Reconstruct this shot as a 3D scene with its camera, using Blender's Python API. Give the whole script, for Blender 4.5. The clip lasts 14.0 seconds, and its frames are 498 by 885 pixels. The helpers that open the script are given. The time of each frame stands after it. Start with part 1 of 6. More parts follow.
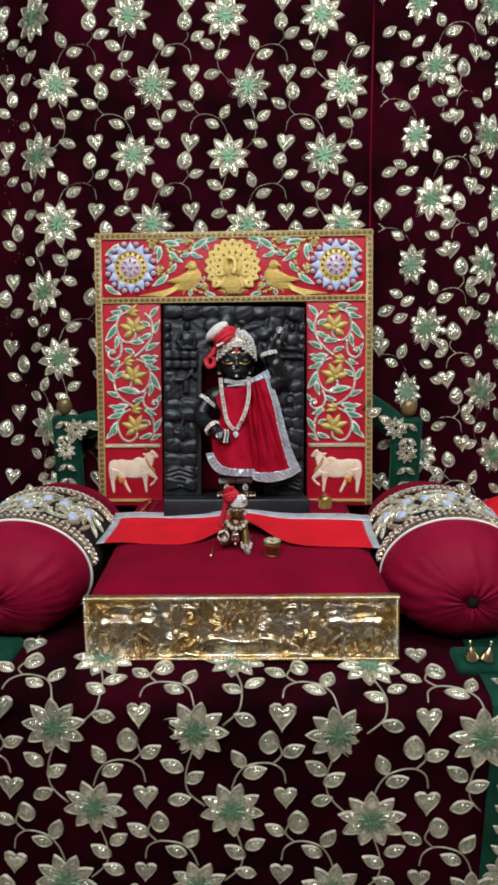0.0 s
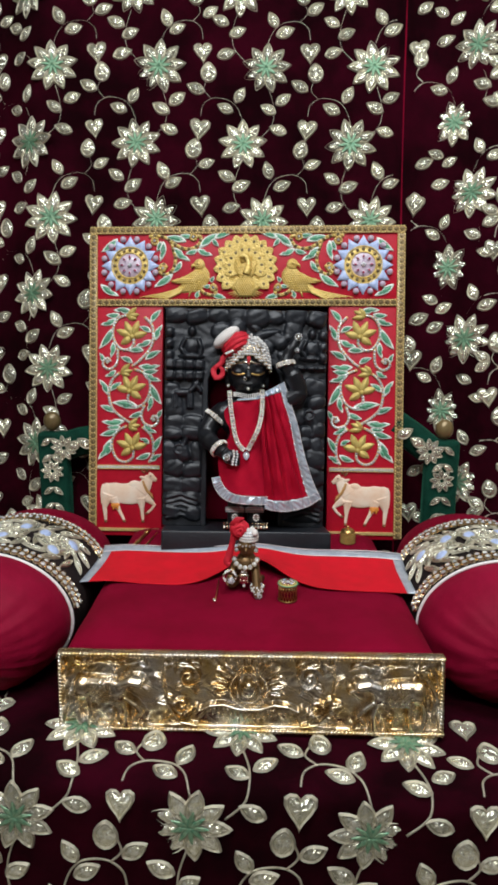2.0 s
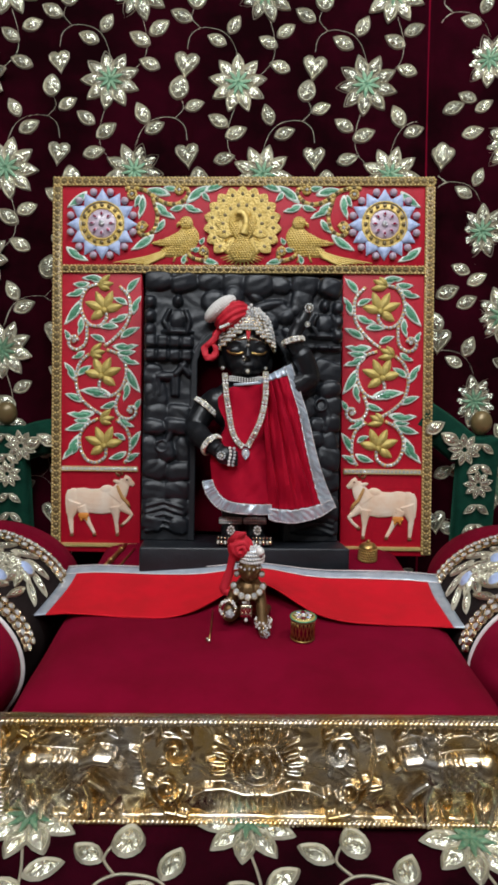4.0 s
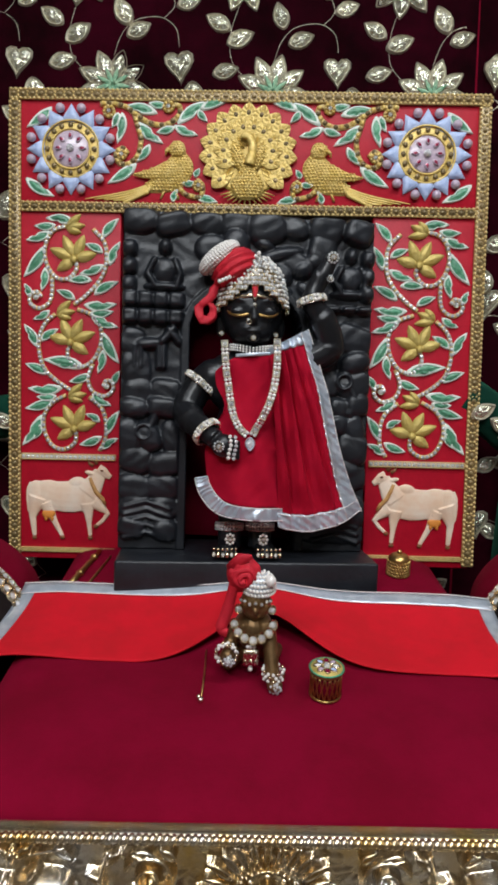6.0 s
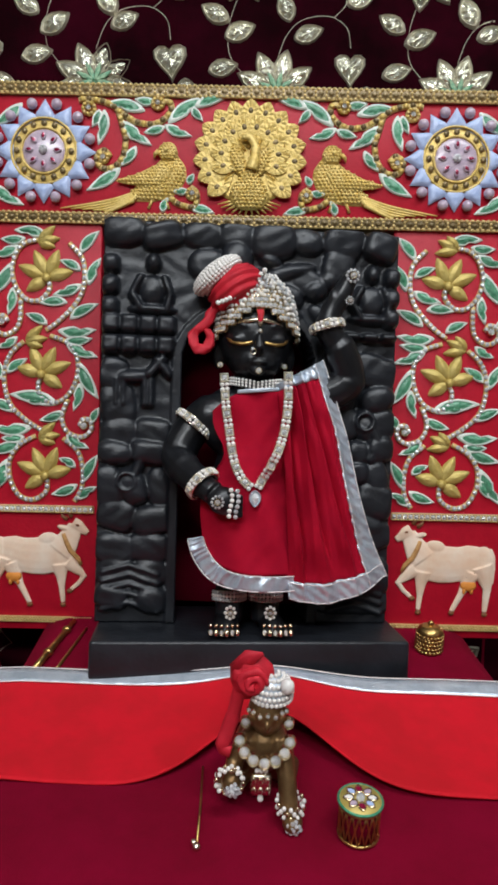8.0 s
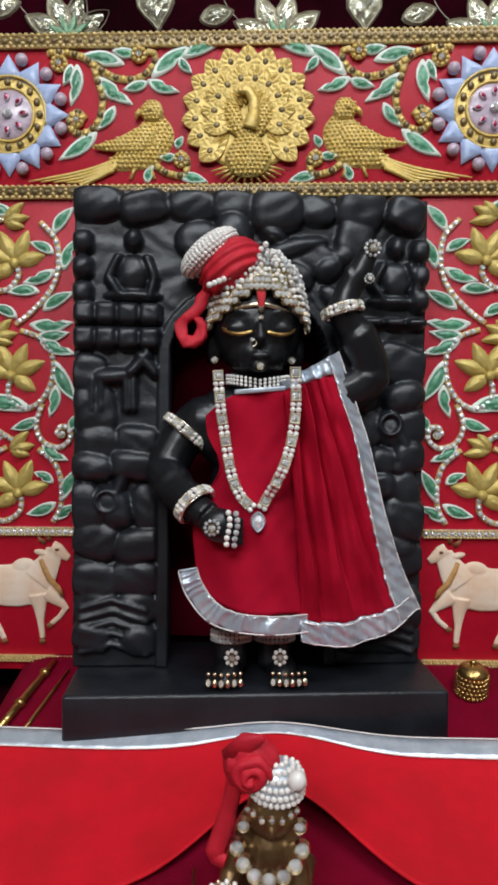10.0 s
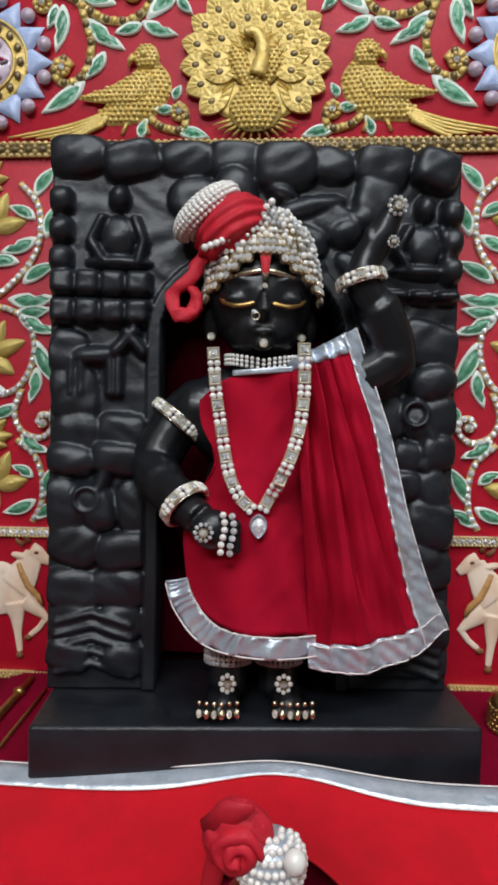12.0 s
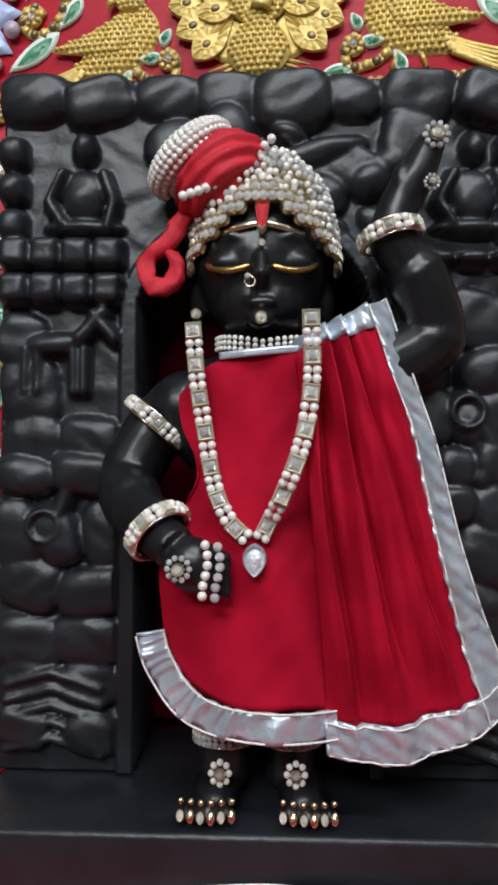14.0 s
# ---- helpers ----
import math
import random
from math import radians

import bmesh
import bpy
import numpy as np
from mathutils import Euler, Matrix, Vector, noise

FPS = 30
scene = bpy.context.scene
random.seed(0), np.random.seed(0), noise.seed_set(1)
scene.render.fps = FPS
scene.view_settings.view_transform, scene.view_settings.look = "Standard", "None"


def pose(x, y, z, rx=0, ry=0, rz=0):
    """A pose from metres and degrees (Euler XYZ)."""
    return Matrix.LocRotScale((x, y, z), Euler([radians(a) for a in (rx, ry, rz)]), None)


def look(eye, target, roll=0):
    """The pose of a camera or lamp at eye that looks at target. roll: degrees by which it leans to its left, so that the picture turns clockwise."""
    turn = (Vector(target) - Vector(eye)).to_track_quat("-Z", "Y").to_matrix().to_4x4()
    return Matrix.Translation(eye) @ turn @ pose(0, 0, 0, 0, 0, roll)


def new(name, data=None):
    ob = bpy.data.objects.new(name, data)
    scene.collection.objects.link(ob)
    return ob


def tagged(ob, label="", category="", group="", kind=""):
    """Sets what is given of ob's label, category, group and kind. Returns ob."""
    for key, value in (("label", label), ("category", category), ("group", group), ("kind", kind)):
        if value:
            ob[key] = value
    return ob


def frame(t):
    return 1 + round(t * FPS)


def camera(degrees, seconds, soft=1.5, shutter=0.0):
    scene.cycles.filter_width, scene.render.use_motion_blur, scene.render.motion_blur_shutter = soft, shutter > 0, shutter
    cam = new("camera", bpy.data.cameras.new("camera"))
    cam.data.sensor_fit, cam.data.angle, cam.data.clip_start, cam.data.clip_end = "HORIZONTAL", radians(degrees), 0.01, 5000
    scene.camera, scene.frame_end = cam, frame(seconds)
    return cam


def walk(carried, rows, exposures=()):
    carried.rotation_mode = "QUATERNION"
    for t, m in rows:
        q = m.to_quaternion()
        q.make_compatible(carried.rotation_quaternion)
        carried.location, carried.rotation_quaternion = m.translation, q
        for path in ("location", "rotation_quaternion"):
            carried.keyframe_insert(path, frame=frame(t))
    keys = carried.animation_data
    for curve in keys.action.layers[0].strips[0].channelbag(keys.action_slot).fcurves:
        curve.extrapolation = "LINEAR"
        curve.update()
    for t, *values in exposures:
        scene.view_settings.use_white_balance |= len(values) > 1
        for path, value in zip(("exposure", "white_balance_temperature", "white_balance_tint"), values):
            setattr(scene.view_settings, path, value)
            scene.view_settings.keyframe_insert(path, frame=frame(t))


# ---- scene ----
cam = camera(41.0, 14.0, soft=3.1)
PATH = [
    (0, (0.092, 0.013, 1.129), (-0.003, 2.007, 1.015), 0.3),
    (0.5, (0.084, 0.082, 1.133), (-0.03, 2.076, 1.044), 0.3),
    (1, (0.08, 0.122, 1.127), (-0.026, 2.117, 1.048), 1.4),
    (1.5, (0.082, 0.136, 1.124), (-0.033, 2.132, 1.059), 1.2),
    (2, (0.078, 0.167, 1.121), (-0.042, 2.163, 1.074), 1.2),
    (2.2, (0.076, 0.178, 1.12), (-0.035, 2.175, 1.072), 1.3),
    (4.3, (0.043, 0.39, 1.1), (-0.019, 2.389, 1.072), 1.2),
    (4.5, (0.044, 0.413, 1.098), (-0.029, 2.411, 1.049), 1.2),
    (5, (0.042, 0.46, 1.101), (-0.043, 2.453, 0.956), 1.0),
    (5.5, (0.045, 0.49, 1.111), (-0.033, 2.483, 0.966), 1.5),
    (6, (0.029, 0.524, 1.118), (-0.016, 2.519, 0.995), 1.9),
    (6.5, (0.015, 0.562, 1.124), (0.0, 2.561, 1.062), 2.4),
    (7, (0.014, 0.592, 1.128), (0.019, 2.591, 1.08), 2.6),
    (7.5, (0.016, 0.615, 1.129), (0.014, 2.615, 1.09), 2.3),
    (8, (0.014, 0.631, 1.133), (-0.001, 2.631, 1.087), 1.9),
    (8.2, (0.016, 0.639, 1.135), (0.002, 2.638, 1.089), 1.9),
    (10.5, (0.028, 0.733, 1.141), (-0.069, 2.729, 1.069), 0.6),
    (11, (0.031, 0.743, 1.139), (-0.088, 2.738, 1.061), 1.0),
    (11.5, (0.031, 0.773, 1.137), (-0.094, 2.767, 1.057), 1.2),
    (12, (0.033, 0.785, 1.136), (-0.097, 2.78, 1.063), 1.3),
    (12.5, (0.035, 0.821, 1.13), (-0.12, 2.814, 1.063), 1.1),
    (13, (0.047, 0.852, 1.121), (-0.151, 2.842, 1.087), 0.7),
    (13.5, (0.047, 0.861, 1.122), (-0.213, 2.844, 1.114), 1.1),
    (14, (0.049, 0.877, 1.122), (-0.223, 2.859, 1.144), 0.5),
]
# the leaning frame: the panel, the stele and the curtain lean back by LEAN_BACK degrees
LEAN_BACK = 11.0
PIVOT = Vector((0.0, 1.25, 0.94))
LEANING = pose(PIVOT.x, PIVOT.y, PIVOT.z, -LEAN_BACK)
UNLEAN = LEANING @ Matrix.Translation(-PIVOT)
walk(cam, [(t, UNLEAN @ look(eye, target, roll)) for t, eye, target, roll in PATH],
     exposures=[(0.0, 0.12), (2.2, 0.07), (4.5, -0.10), (8.0, -0.06), (11.0, -0.10), (12.5, -0.05), (14.0, 0.08)])

# ---- light ----
world = bpy.data.worlds.new("room_dark")
scene.world = world
world.use_nodes = True
world.node_tree.nodes["Background"].inputs[0].default_value = (1.0, 0.95, 0.9, 1)
world.node_tree.nodes["Background"].inputs[1].default_value = 0.05


def area_lamp(name, where, at, sx, sy, watts, colour):
    d = bpy.data.lights.new(name, "AREA")
    d.shape, d.size, d.size_y, d.energy, d.color = "RECTANGLE", sx, sy, watts, colour
    ob = new(name, d)
    ob.matrix_world = look(where, at)
    return ob


# Both lamps are out of view, added for soft light from above.
area_lamp("lamp_front", (-0.25, -0.35, 2.66), (-0.1, 0.6, 0.9), 1.2, 0.35, 37, (0.89, 0.95, 1.0))
area_lamp("lamp_middle", (0.45, 0.55, 2.66), (0.45, 0.56, 0.0), 1.2, 0.3, 15, (0.82, 0.92, 1.0))


# ---- materials ----
def material(name, colour, rough=0.6, metal=0.0, second=None, scale=40.0, mix=0.5, bump=0.0, bump_scale=200.0,
             sheen=0.0, sheen_tint=None, vary=0.0, coat=0.0, spec=0.5, emission=0.0, transmission=0.0):
    m = bpy.data.materials.new(name)
    m.use_nodes = True
    nt = m.node_tree
    n, l = nt.nodes, nt.links
    p = n["Principled BSDF"]
    p.inputs["Base Color"].default_value = (*colour, 1)
    p.inputs["Roughness"].default_value = rough
    p.inputs["Metallic"].default_value = metal
    p.inputs["Specular IOR Level"].default_value = spec
    p.inputs["Coat Weight"].default_value = coat
    p.inputs["Coat Roughness"].default_value = 0.15
    p.inputs["Transmission Weight"].default_value = transmission
    if sheen:
        p.inputs["Sheen Weight"].default_value = sheen
        p.inputs["Sheen Roughness"].default_value = 0.35
        p.inputs["Sheen Tint"].default_value = (*(sheen_tint or colour), 1)
    tc = n.new("ShaderNodeTexCoord")
    out = None
    if second:
        nz = n.new("ShaderNodeTexNoise")
        nz.inputs["Scale"].default_value = scale
        nz.inputs["Detail"].default_value = 5
        nz.inputs["Roughness"].default_value = 0.65
        l.new(tc.outputs["Object"], nz.inputs["Vector"])
        ramp = n.new("ShaderNodeValToRGB")
        ramp.color_ramp.elements[0].position = 0.5 - 0.25 * mix
        ramp.color_ramp.elements[1].position = 0.5 + 0.25 * mix
        ramp.color_ramp.elements[0].color = (*colour, 1)
        ramp.color_ramp.elements[1].color = (*second, 1)
        l.new(nz.outputs["Fac"], ramp.inputs["Fac"])
        out = ramp.outputs["Color"]
    if vary:
        info = n.new("ShaderNodeObjectInfo")
        hsv = n.new("ShaderNodeHueSaturation")
        mr = n.new("ShaderNodeMapRange")
        mr.inputs["To Min"].default_value, mr.inputs["To Max"].default_value = 1 - vary, 1 + vary
        l.new(info.outputs["Random"], mr.inputs["Value"])
        l.new(mr.outputs["Result"], hsv.inputs["Value"])
        if out:
            l.new(out, hsv.inputs["Color"])
        else:
            hsv.inputs["Color"].default_value = (*colour, 1)
        out = hsv.outputs["Color"]
    if out:
        l.new(out, p.inputs["Base Color"])
    if bump:
        nb = n.new("ShaderNodeTexNoise")
        nb.inputs["Scale"].default_value = bump_scale
        nb.inputs["Detail"].default_value = 4
        l.new(tc.outputs["Object"], nb.inputs["Vector"])
        b = n.new("ShaderNodeBump")
        b.inputs["Strength"].default_value = bump
        b.inputs["Distance"].default_value = 0.002
        l.new(nb.outputs["Fac"], b.inputs["Height"])
        l.new(b.outputs["Normal"], p.inputs["Normal"])
    return m


M_VELVET = material("maroon_velvet", (0.008, 0.0006, 0.0018), 0.95, second=(0.030, 0.001, 0.0055), scale=7, sheen=0.03,
                    sheen_tint=(0.5, 0.03, 0.07), bump=0.3, bump_scale=900, spec=0.03)
M_SEAT = material("crimson_velvet", (0.15, 0.0004, 0.012), 0.9, second=(0.195, 0.0006, 0.018), scale=14, sheen=0.06,
                  sheen_tint=(0.7, 0.04, 0.1), bump=0.25, bump_scale=900, spec=0.1)
M_SATIN = material("crimson_satin", (0.20, 0.002, 0.020), 0.6, second=(0.25, 0.004, 0.028), scale=20, sheen=0.02,
                   sheen_tint=(0.8, 0.1, 0.2), bump=0.3, bump_scale=700, spec=0.1)
M_CLOTH = material("bright_red_cloth", (0.62, 0.006, 0.018), 0.8, second=(0.52, 0.007, 0.015), scale=30, bump=0.25,
                   bump_scale=1200, spec=0.2)
M_GARMENT = material("crimson_cotton", (0.42, 0.005, 0.024), 0.78, second=(0.35, 0.004, 0.022), scale=40, bump=0.12,
                     bump_scale=1800, spec=0.08)
M_TURBAN = material("scarlet_cloth", (0.56, 0.006, 0.022), 0.7, second=(0.46, 0.005, 0.02), scale=60, bump=0.2, bump_scale=900)
M_SILVER = material("silver_ribbon", (0.62, 0.67, 0.74), 0.34, 0.5, second=(0.46, 0.52, 0.60), scale=55, bump=0.7, bump_scale=95)
M_PALE = material("pale_gold_setting", (0.82, 0.75, 0.58), 0.3, 0.4, bump=0.4, bump_scale=900)
M_THREAD = material("pale_thread", (0.8, 0.74, 0.72), 0.6)
M_FOIL = material("foil_gem", (0.52, 0.50, 0.36), 0.22, 0.75, second=(0.78, 0.77, 0.66), scale=150, vary=0.3, bump=1.0, bump_scale=190)
M_ZARI = material("gold_thread", (0.55, 0.50, 0.38), 0.45, 0.6, bump=0.5, bump_scale=1500)
M_EMERALD = material("green_gem", (0.03, 0.24, 0.12), 0.35, 0.3, second=(0.10, 0.38, 0.22), scale=300, bump=0.4, bump_scale=400)
# Green that the petal bases reflect, put into a colour of its own.
M_GREEN_CAST = material("green_petal_reflection", (0.09, 0.24, 0.14), 0.42, 0.4, second=(0.24, 0.34, 0.21), scale=200, bump=0.6, bump_scale=300)
M_STONE = material("black_polished_stone", (0.008, 0.009, 0.012), 0.42, second=(0.014, 0.016, 0.021), scale=35, bump=0.22,
                   bump_scale=160, spec=0.5)
M_SKIN = material("black_oiled_stone", (0.006, 0.0065, 0.008), 0.34, second=(0.009, 0.0095, 0.012), scale=40, bump=0.08, bump_scale=200)
# The silver second tone puts white reflections into the gold's colour.
M_GOLD = material("embossed_gold", (0.72, 0.50, 0.18), 0.27, 1.0, second=(0.74, 0.71, 0.66), scale=24, mix=0.6, bump=0.12, bump_scale=160)
M_TRIM = material("gold_bead_trim", (0.72, 0.54, 0.24), 0.42, 0.35, second=(0.62, 0.44, 0.17), scale=250, bump=0.5, bump_scale=900)
M_GILT = material("gold_paint", (0.66, 0.45, 0.11), 0.42, 0.3, second=(0.72, 0.53, 0.18), scale=120, bump=0.35, bump_scale=500)
M_GILT_DULL = material("pale_gold_paint", (0.58, 0.45, 0.14), 0.5, 0.3, second=(0.5, 0.36, 0.09), scale=120, bump=0.2, bump_scale=300)
M_RED = material("red_lacquer", (0.40, 0.003, 0.018), 0.5, second=(0.46, 0.005, 0.022), scale=60, bump=0.12, bump_scale=300, spec=0.3)
M_LEAF = material("green_enamel", (0.04, 0.22, 0.11), 0.4, second=(0.14, 0.36, 0.22), scale=220, vary=0.2, coat=0.2)
M_LEAFRIM = material("white_enamel", (0.72, 0.76, 0.68), 0.4, coat=0.2)
M_BLUE = material("pale_blue_enamel", (0.36, 0.46, 0.72), 0.4, second=(0.5, 0.58, 0.8), scale=150, coat=0.2)
M_LILAC = material("lilac_pearl", (0.42, 0.32, 0.42), 0.3, second=(0.55, 0.44, 0.5), scale=200, coat=0.4)
M_RUBY = material("ruby_gem", (0.3, 0.008, 0.05), 0.15, 0.3, coat=0.5)
M_AMBER = material("brown_gem", (0.20, 0.14, 0.06), 0.3, 0.25, vary=0.3)
M_PEARL = material("ivory_pearl", (0.74, 0.70, 0.65), 0.25, second=(0.84, 0.80, 0.77), scale=300, coat=0.5)
# Grey and near-white mottling imitates the glints of a clear stone.
M_DIAMOND = material("clear_gem", (0.60, 0.62, 0.64), 0.08, 0.35, second=(0.95, 0.96, 0.97), scale=500, vary=0.18, bump=0.6, bump_scale=700)
M_BRASS = material("brass", (0.62, 0.40, 0.14), 0.3, 0.95, second=(0.45, 0.28, 0.10), scale=90, bump=0.3, bump_scale=300)
M_BRONZE = material("dark_bronze", (0.15, 0.085, 0.035), 0.38, 0.7, second=(0.24, 0.14, 0.06), scale=70, bump=0.15, bump_scale=300)
M_COW = material("cream_paint", (0.76, 0.48, 0.30), 0.65, second=(0.84, 0.73, 0.61), scale=30, mix=1.0)
M_COWDARK = material("brown_paint", (0.22, 0.08, 0.03), 0.6)
M_OCHRE = material("ochre_paint", (0.42, 0.20, 0.06), 0.6, second=(0.55, 0.30, 0.10), scale=200)
M_ORANGE = material("orange_paint", (0.72, 0.26, 0.04), 0.6)
M_GREENV = material("green_velvet", (0.002, 0.03, 0.018), 0.9, second=(0.005, 0.05, 0.03), scale=30, sheen=0.3,
                    sheen_tint=(0.1, 0.5, 0.3), bump=0.3, bump_scale=900, spec=0.15)
M_LINING = material("crimson_lining_velvet", (0.075, 0.0006, 0.007), 0.9, second=(0.10, 0.001, 0.010), scale=16, sheen=0.05, sheen_tint=(0.6, 0.04, 0.1), bump=0.3, bump_scale=900, spec=0.05)
M_BLACKV = material("black_velvet", (0.012, 0.008, 0.008), 0.9, second=(0.02, 0.013, 0.012), scale=40, bump=0.3, bump_scale=900, spec=0.15)
# Brown is kept low so the added walls darken what the gold reflects.
M_WALL = material("unseen_wall_brown", (0.23, 0.185, 0.145), 0.8, second=(0.19, 0.15, 0.12), scale=4, bump=0.2, bump_scale=60)
M_CEIL = material("white_ceiling_paint", (0.8, 0.79, 0.77), 0.85, second=(0.76, 0.75, 0.73), scale=3)
M_FLOOR = material("beige_marble", (0.36, 0.31, 0.25), 0.3, second=(0.46, 0.41, 0.35), scale=3, bump=0.05)
# Glow for the added ceiling panels.
M_LIGHT = bpy.data.materials.new("light_diffuser")
M_LIGHT.use_nodes = True
M_LIGHT.node_tree.nodes["Principled BSDF"].inputs["Emission Color"].default_value = (1, 0.97, 0.93, 1)
M_LIGHT.node_tree.nodes["Principled BSDF"].inputs["Emission Strength"].default_value = 6.0


# ---- building helpers ----
def finish(name, bm, mats, parent=None, label="", smooth=True, local=None):
    me = bpy.data.meshes.new(name)
    bm.to_mesh(me)
    bm.free()
    return place(name, me, mats, parent, label, smooth, local)


def place(name, me, mats=None, parent=None, label="", smooth=None, local=None):
    if mats is not None:
        for m in (mats if isinstance(mats, (list, tuple)) else [mats]):
            me.materials.append(m)
    if smooth is not None:
        me.polygons.foreach_set("use_smooth", [smooth] * len(me.polygons))
    ob = new(name, me)
    if parent:
        ob.parent = parent
    if local is not None:
        ob.matrix_basis = local
    if label:
        ob["label"] = label
    return ob


def part(name, bm, mats, parent, label="", smooth=True, local=None):
    return finish(name, bm, mats, parent, label, smooth, local)


def thing(name, label, category, m=None, group="", kind=""):
    ob = new(name)
    ob.empty_display_size = 0.02
    if m is not None:
        ob.matrix_basis = m
    return tagged(ob, label, category, group, kind)


def at(x, y, z, rx=0, ry=0, rz=0, s=(1, 1, 1)):
    return pose(x, y, z, rx, ry, rz) @ Matrix.Diagonal((*s, 1))


def box(bm, lo, hi, bevel=0.0, segs=2):
    c = [(a + b) / 2 for a, b in zip(lo, hi)]
    d = [b - a for a, b in zip(lo, hi)]
    g = bmesh.ops.create_cube(bm, size=1, matrix=Matrix.Translation(c) @ Matrix.Diagonal((*d, 1)))
    if bevel:
        edges = list({e for v in g["verts"] for e in v.link_edges})
        bmesh.ops.bevel(bm, geom=edges, offset=bevel, segments=segs, affect="EDGES", profile=0.5)
    return bm


def ball(bm, c, r, m=None, u=14, v=9):
    r = (r, r, r) if isinstance(r, (int, float)) else r
    mat = Matrix.Translation(c) @ (m or Matrix()) @ Matrix.Diagonal((*r, 1))
    bmesh.ops.create_uvsphere(bm, u_segments=u, v_segments=v, radius=1, matrix=mat)
    return bm


def tube(bm, pts, radii, seg=8, closed=False, mi=0, flat=1.0):
    """A tube along pts; flat squeezes it along the y axis."""
    pts = [Vector(p) for p in pts]
    n = len(pts)
    if isinstance(radii, (int, float)):
        radii = [radii] * n
    rings = []
    side = None
    for i, p in enumerate(pts):
        a = pts[(i - 1) % n] if (closed or i) else p
        b = pts[(i + 1) % n] if (closed or i < n - 1) else p
        d = (b - a).normalized()
        if side is None:
            side = d.cross(Vector((0, 1, 0)))
            if side.length < 0.1:
                side = d.cross(Vector((1, 0, 0)))
        side = (side - d * side.dot(d)).normalized()
        up = d.cross(side)
        ring = []
        for k in range(seg):
            w = 2 * math.pi * k / seg
            o = (side * math.cos(w) + up * math.sin(w)) * radii[i]
            o.y *= flat
            ring.append(bm.verts.new(p + o))
        rings.append(ring)
    for i in range(n if closed else n - 1):
        r0, r1 = rings[i], rings[(i + 1) % n]
        for k in range(seg):
            f = bm.faces.new((r0[k], r0[(k + 1) % seg], r1[(k + 1) % seg], r1[k]))
            f.material_index = mi
    if not closed:
        for r in (rings[0][::-1], rings[-1]):
            bm.faces.new(r).material_index = mi
    return bm


def spline(pts, n=8):
    """Catmull-Rom through pts."""
    pts = [Vector(p) for p in pts]
    q = [pts[0]] + pts + [pts[-1]]
    out = []
    for i in range(1, len(q) - 2):
        for k in range(n):
            t = k / n
            a, b, c, d = q[i - 1], q[i], q[i + 1], q[i + 2]
            out.append(0.5 * ((2 * b) + (c - a) * t + (2 * a - 5 * b + 4 * c - d) * t * t + (3 * b - a - 3 * c + d) * t ** 3))
    return out + [pts[-1]]


def heightfield(name, nx, nz, x0, x1, z0, z1, fn, keep=None, back=0.0):
    """A relief that faces -y: y = -fn(x, z), with its rims carried back to y = back."""
    xs, zs = np.linspace(x0, x1, nx), np.linspace(z0, z1, nz)
    X, Z = np.meshgrid(xs, zs)
    Y = -fn(X, Z)
    co = np.stack([X, Y, Z], -1).reshape(-1, 3)
    i = np.arange(nx * nz).reshape(nz, nx)
    q = np.stack([i[:-1, :-1], i[:-1, 1:], i[1:, 1:], i[1:, :-1]], -1).reshape(-1, 4)
    if keep is not None:
        cx = (X[:-1, :-1] + X[1:, 1:]).ravel() / 2
        cz = (Z[:-1, :-1] + Z[1:, 1:]).ravel() / 2
        q = q[keep(cx, cz)]
    me = bpy.data.meshes.new(name)
    me.from_pydata(co.tolist(), [], q.tolist())
    bm = bmesh.new()
    bm.from_mesh(me)
    bpy.data.meshes.remove(me)
    bmesh.ops.delete(bm, geom=[v for v in bm.verts if not v.link_faces], context="VERTS")
    rim = [e for e in bm.edges if e.is_boundary]
    g = bmesh.ops.extrude_edge_only(bm, edges=rim)
    for v in g["geom"]:
        if isinstance(v, bmesh.types.BMVert):
            v.co.y = back
    return bm


def pillow(X, Z, x, z, rx, rz, h, rot=0.0, p=2.6):
    c, s = math.cos(rot), math.sin(rot)
    u, v = ((X - x) * c + (Z - z) * s) / rx, (-(X - x) * s + (Z - z) * c) / rz
    return h * np.sqrt(np.clip(1 - np.abs(u) ** p - np.abs(v) ** p, 0, 1))


def stroke(X, Z, pts, r, h):
    """A raised rounded line through pts."""
    out = np.zeros_like(X)
    for (ax, az), (bx, bz) in zip(pts[:-1], pts[1:]):
        dx, dz = bx - ax, bz - az
        t = np.clip(((X - ax) * dx + (Z - az) * dz) / (dx * dx + dz * dz + 1e-12), 0, 1)
        d2 = (X - ax - t * dx) ** 2 + (Z - az - t * dz) ** 2
        out = np.maximum(out, h * np.sqrt(np.clip(1 - d2 / (r * r), 0, 1)))
    return out


def outline_leaf(length, width, tip=1.0, n=14):
    """Points of a leaf outline in x, z: its stalk at the origin, its tip at z = length."""
    pts = []
    for k in range(n):
        w = 2 * math.pi * k / n
        t = (1 - math.cos(w)) / 2
        half = width / 2 * math.sin(math.pi * t ** 0.85) ** tip * (1 if w < math.pi else -1)
        pts.append((half, t * length))
    return pts


def outline_heart(size, n=18):
    pts = []
    for k in range(n):
        w = 2 * math.pi * k / n
        x = 16 * math.sin(w) ** 3
        z = 13 * math.cos(w) - 5 * math.cos(2 * w) - 2 * math.cos(3 * w) - math.cos(4 * w)
        pts.append((x / 34 * size, ((z if z < 4 else 4 + 0.62 * (z - 4)) - 2) / 25 * size))
    return pts


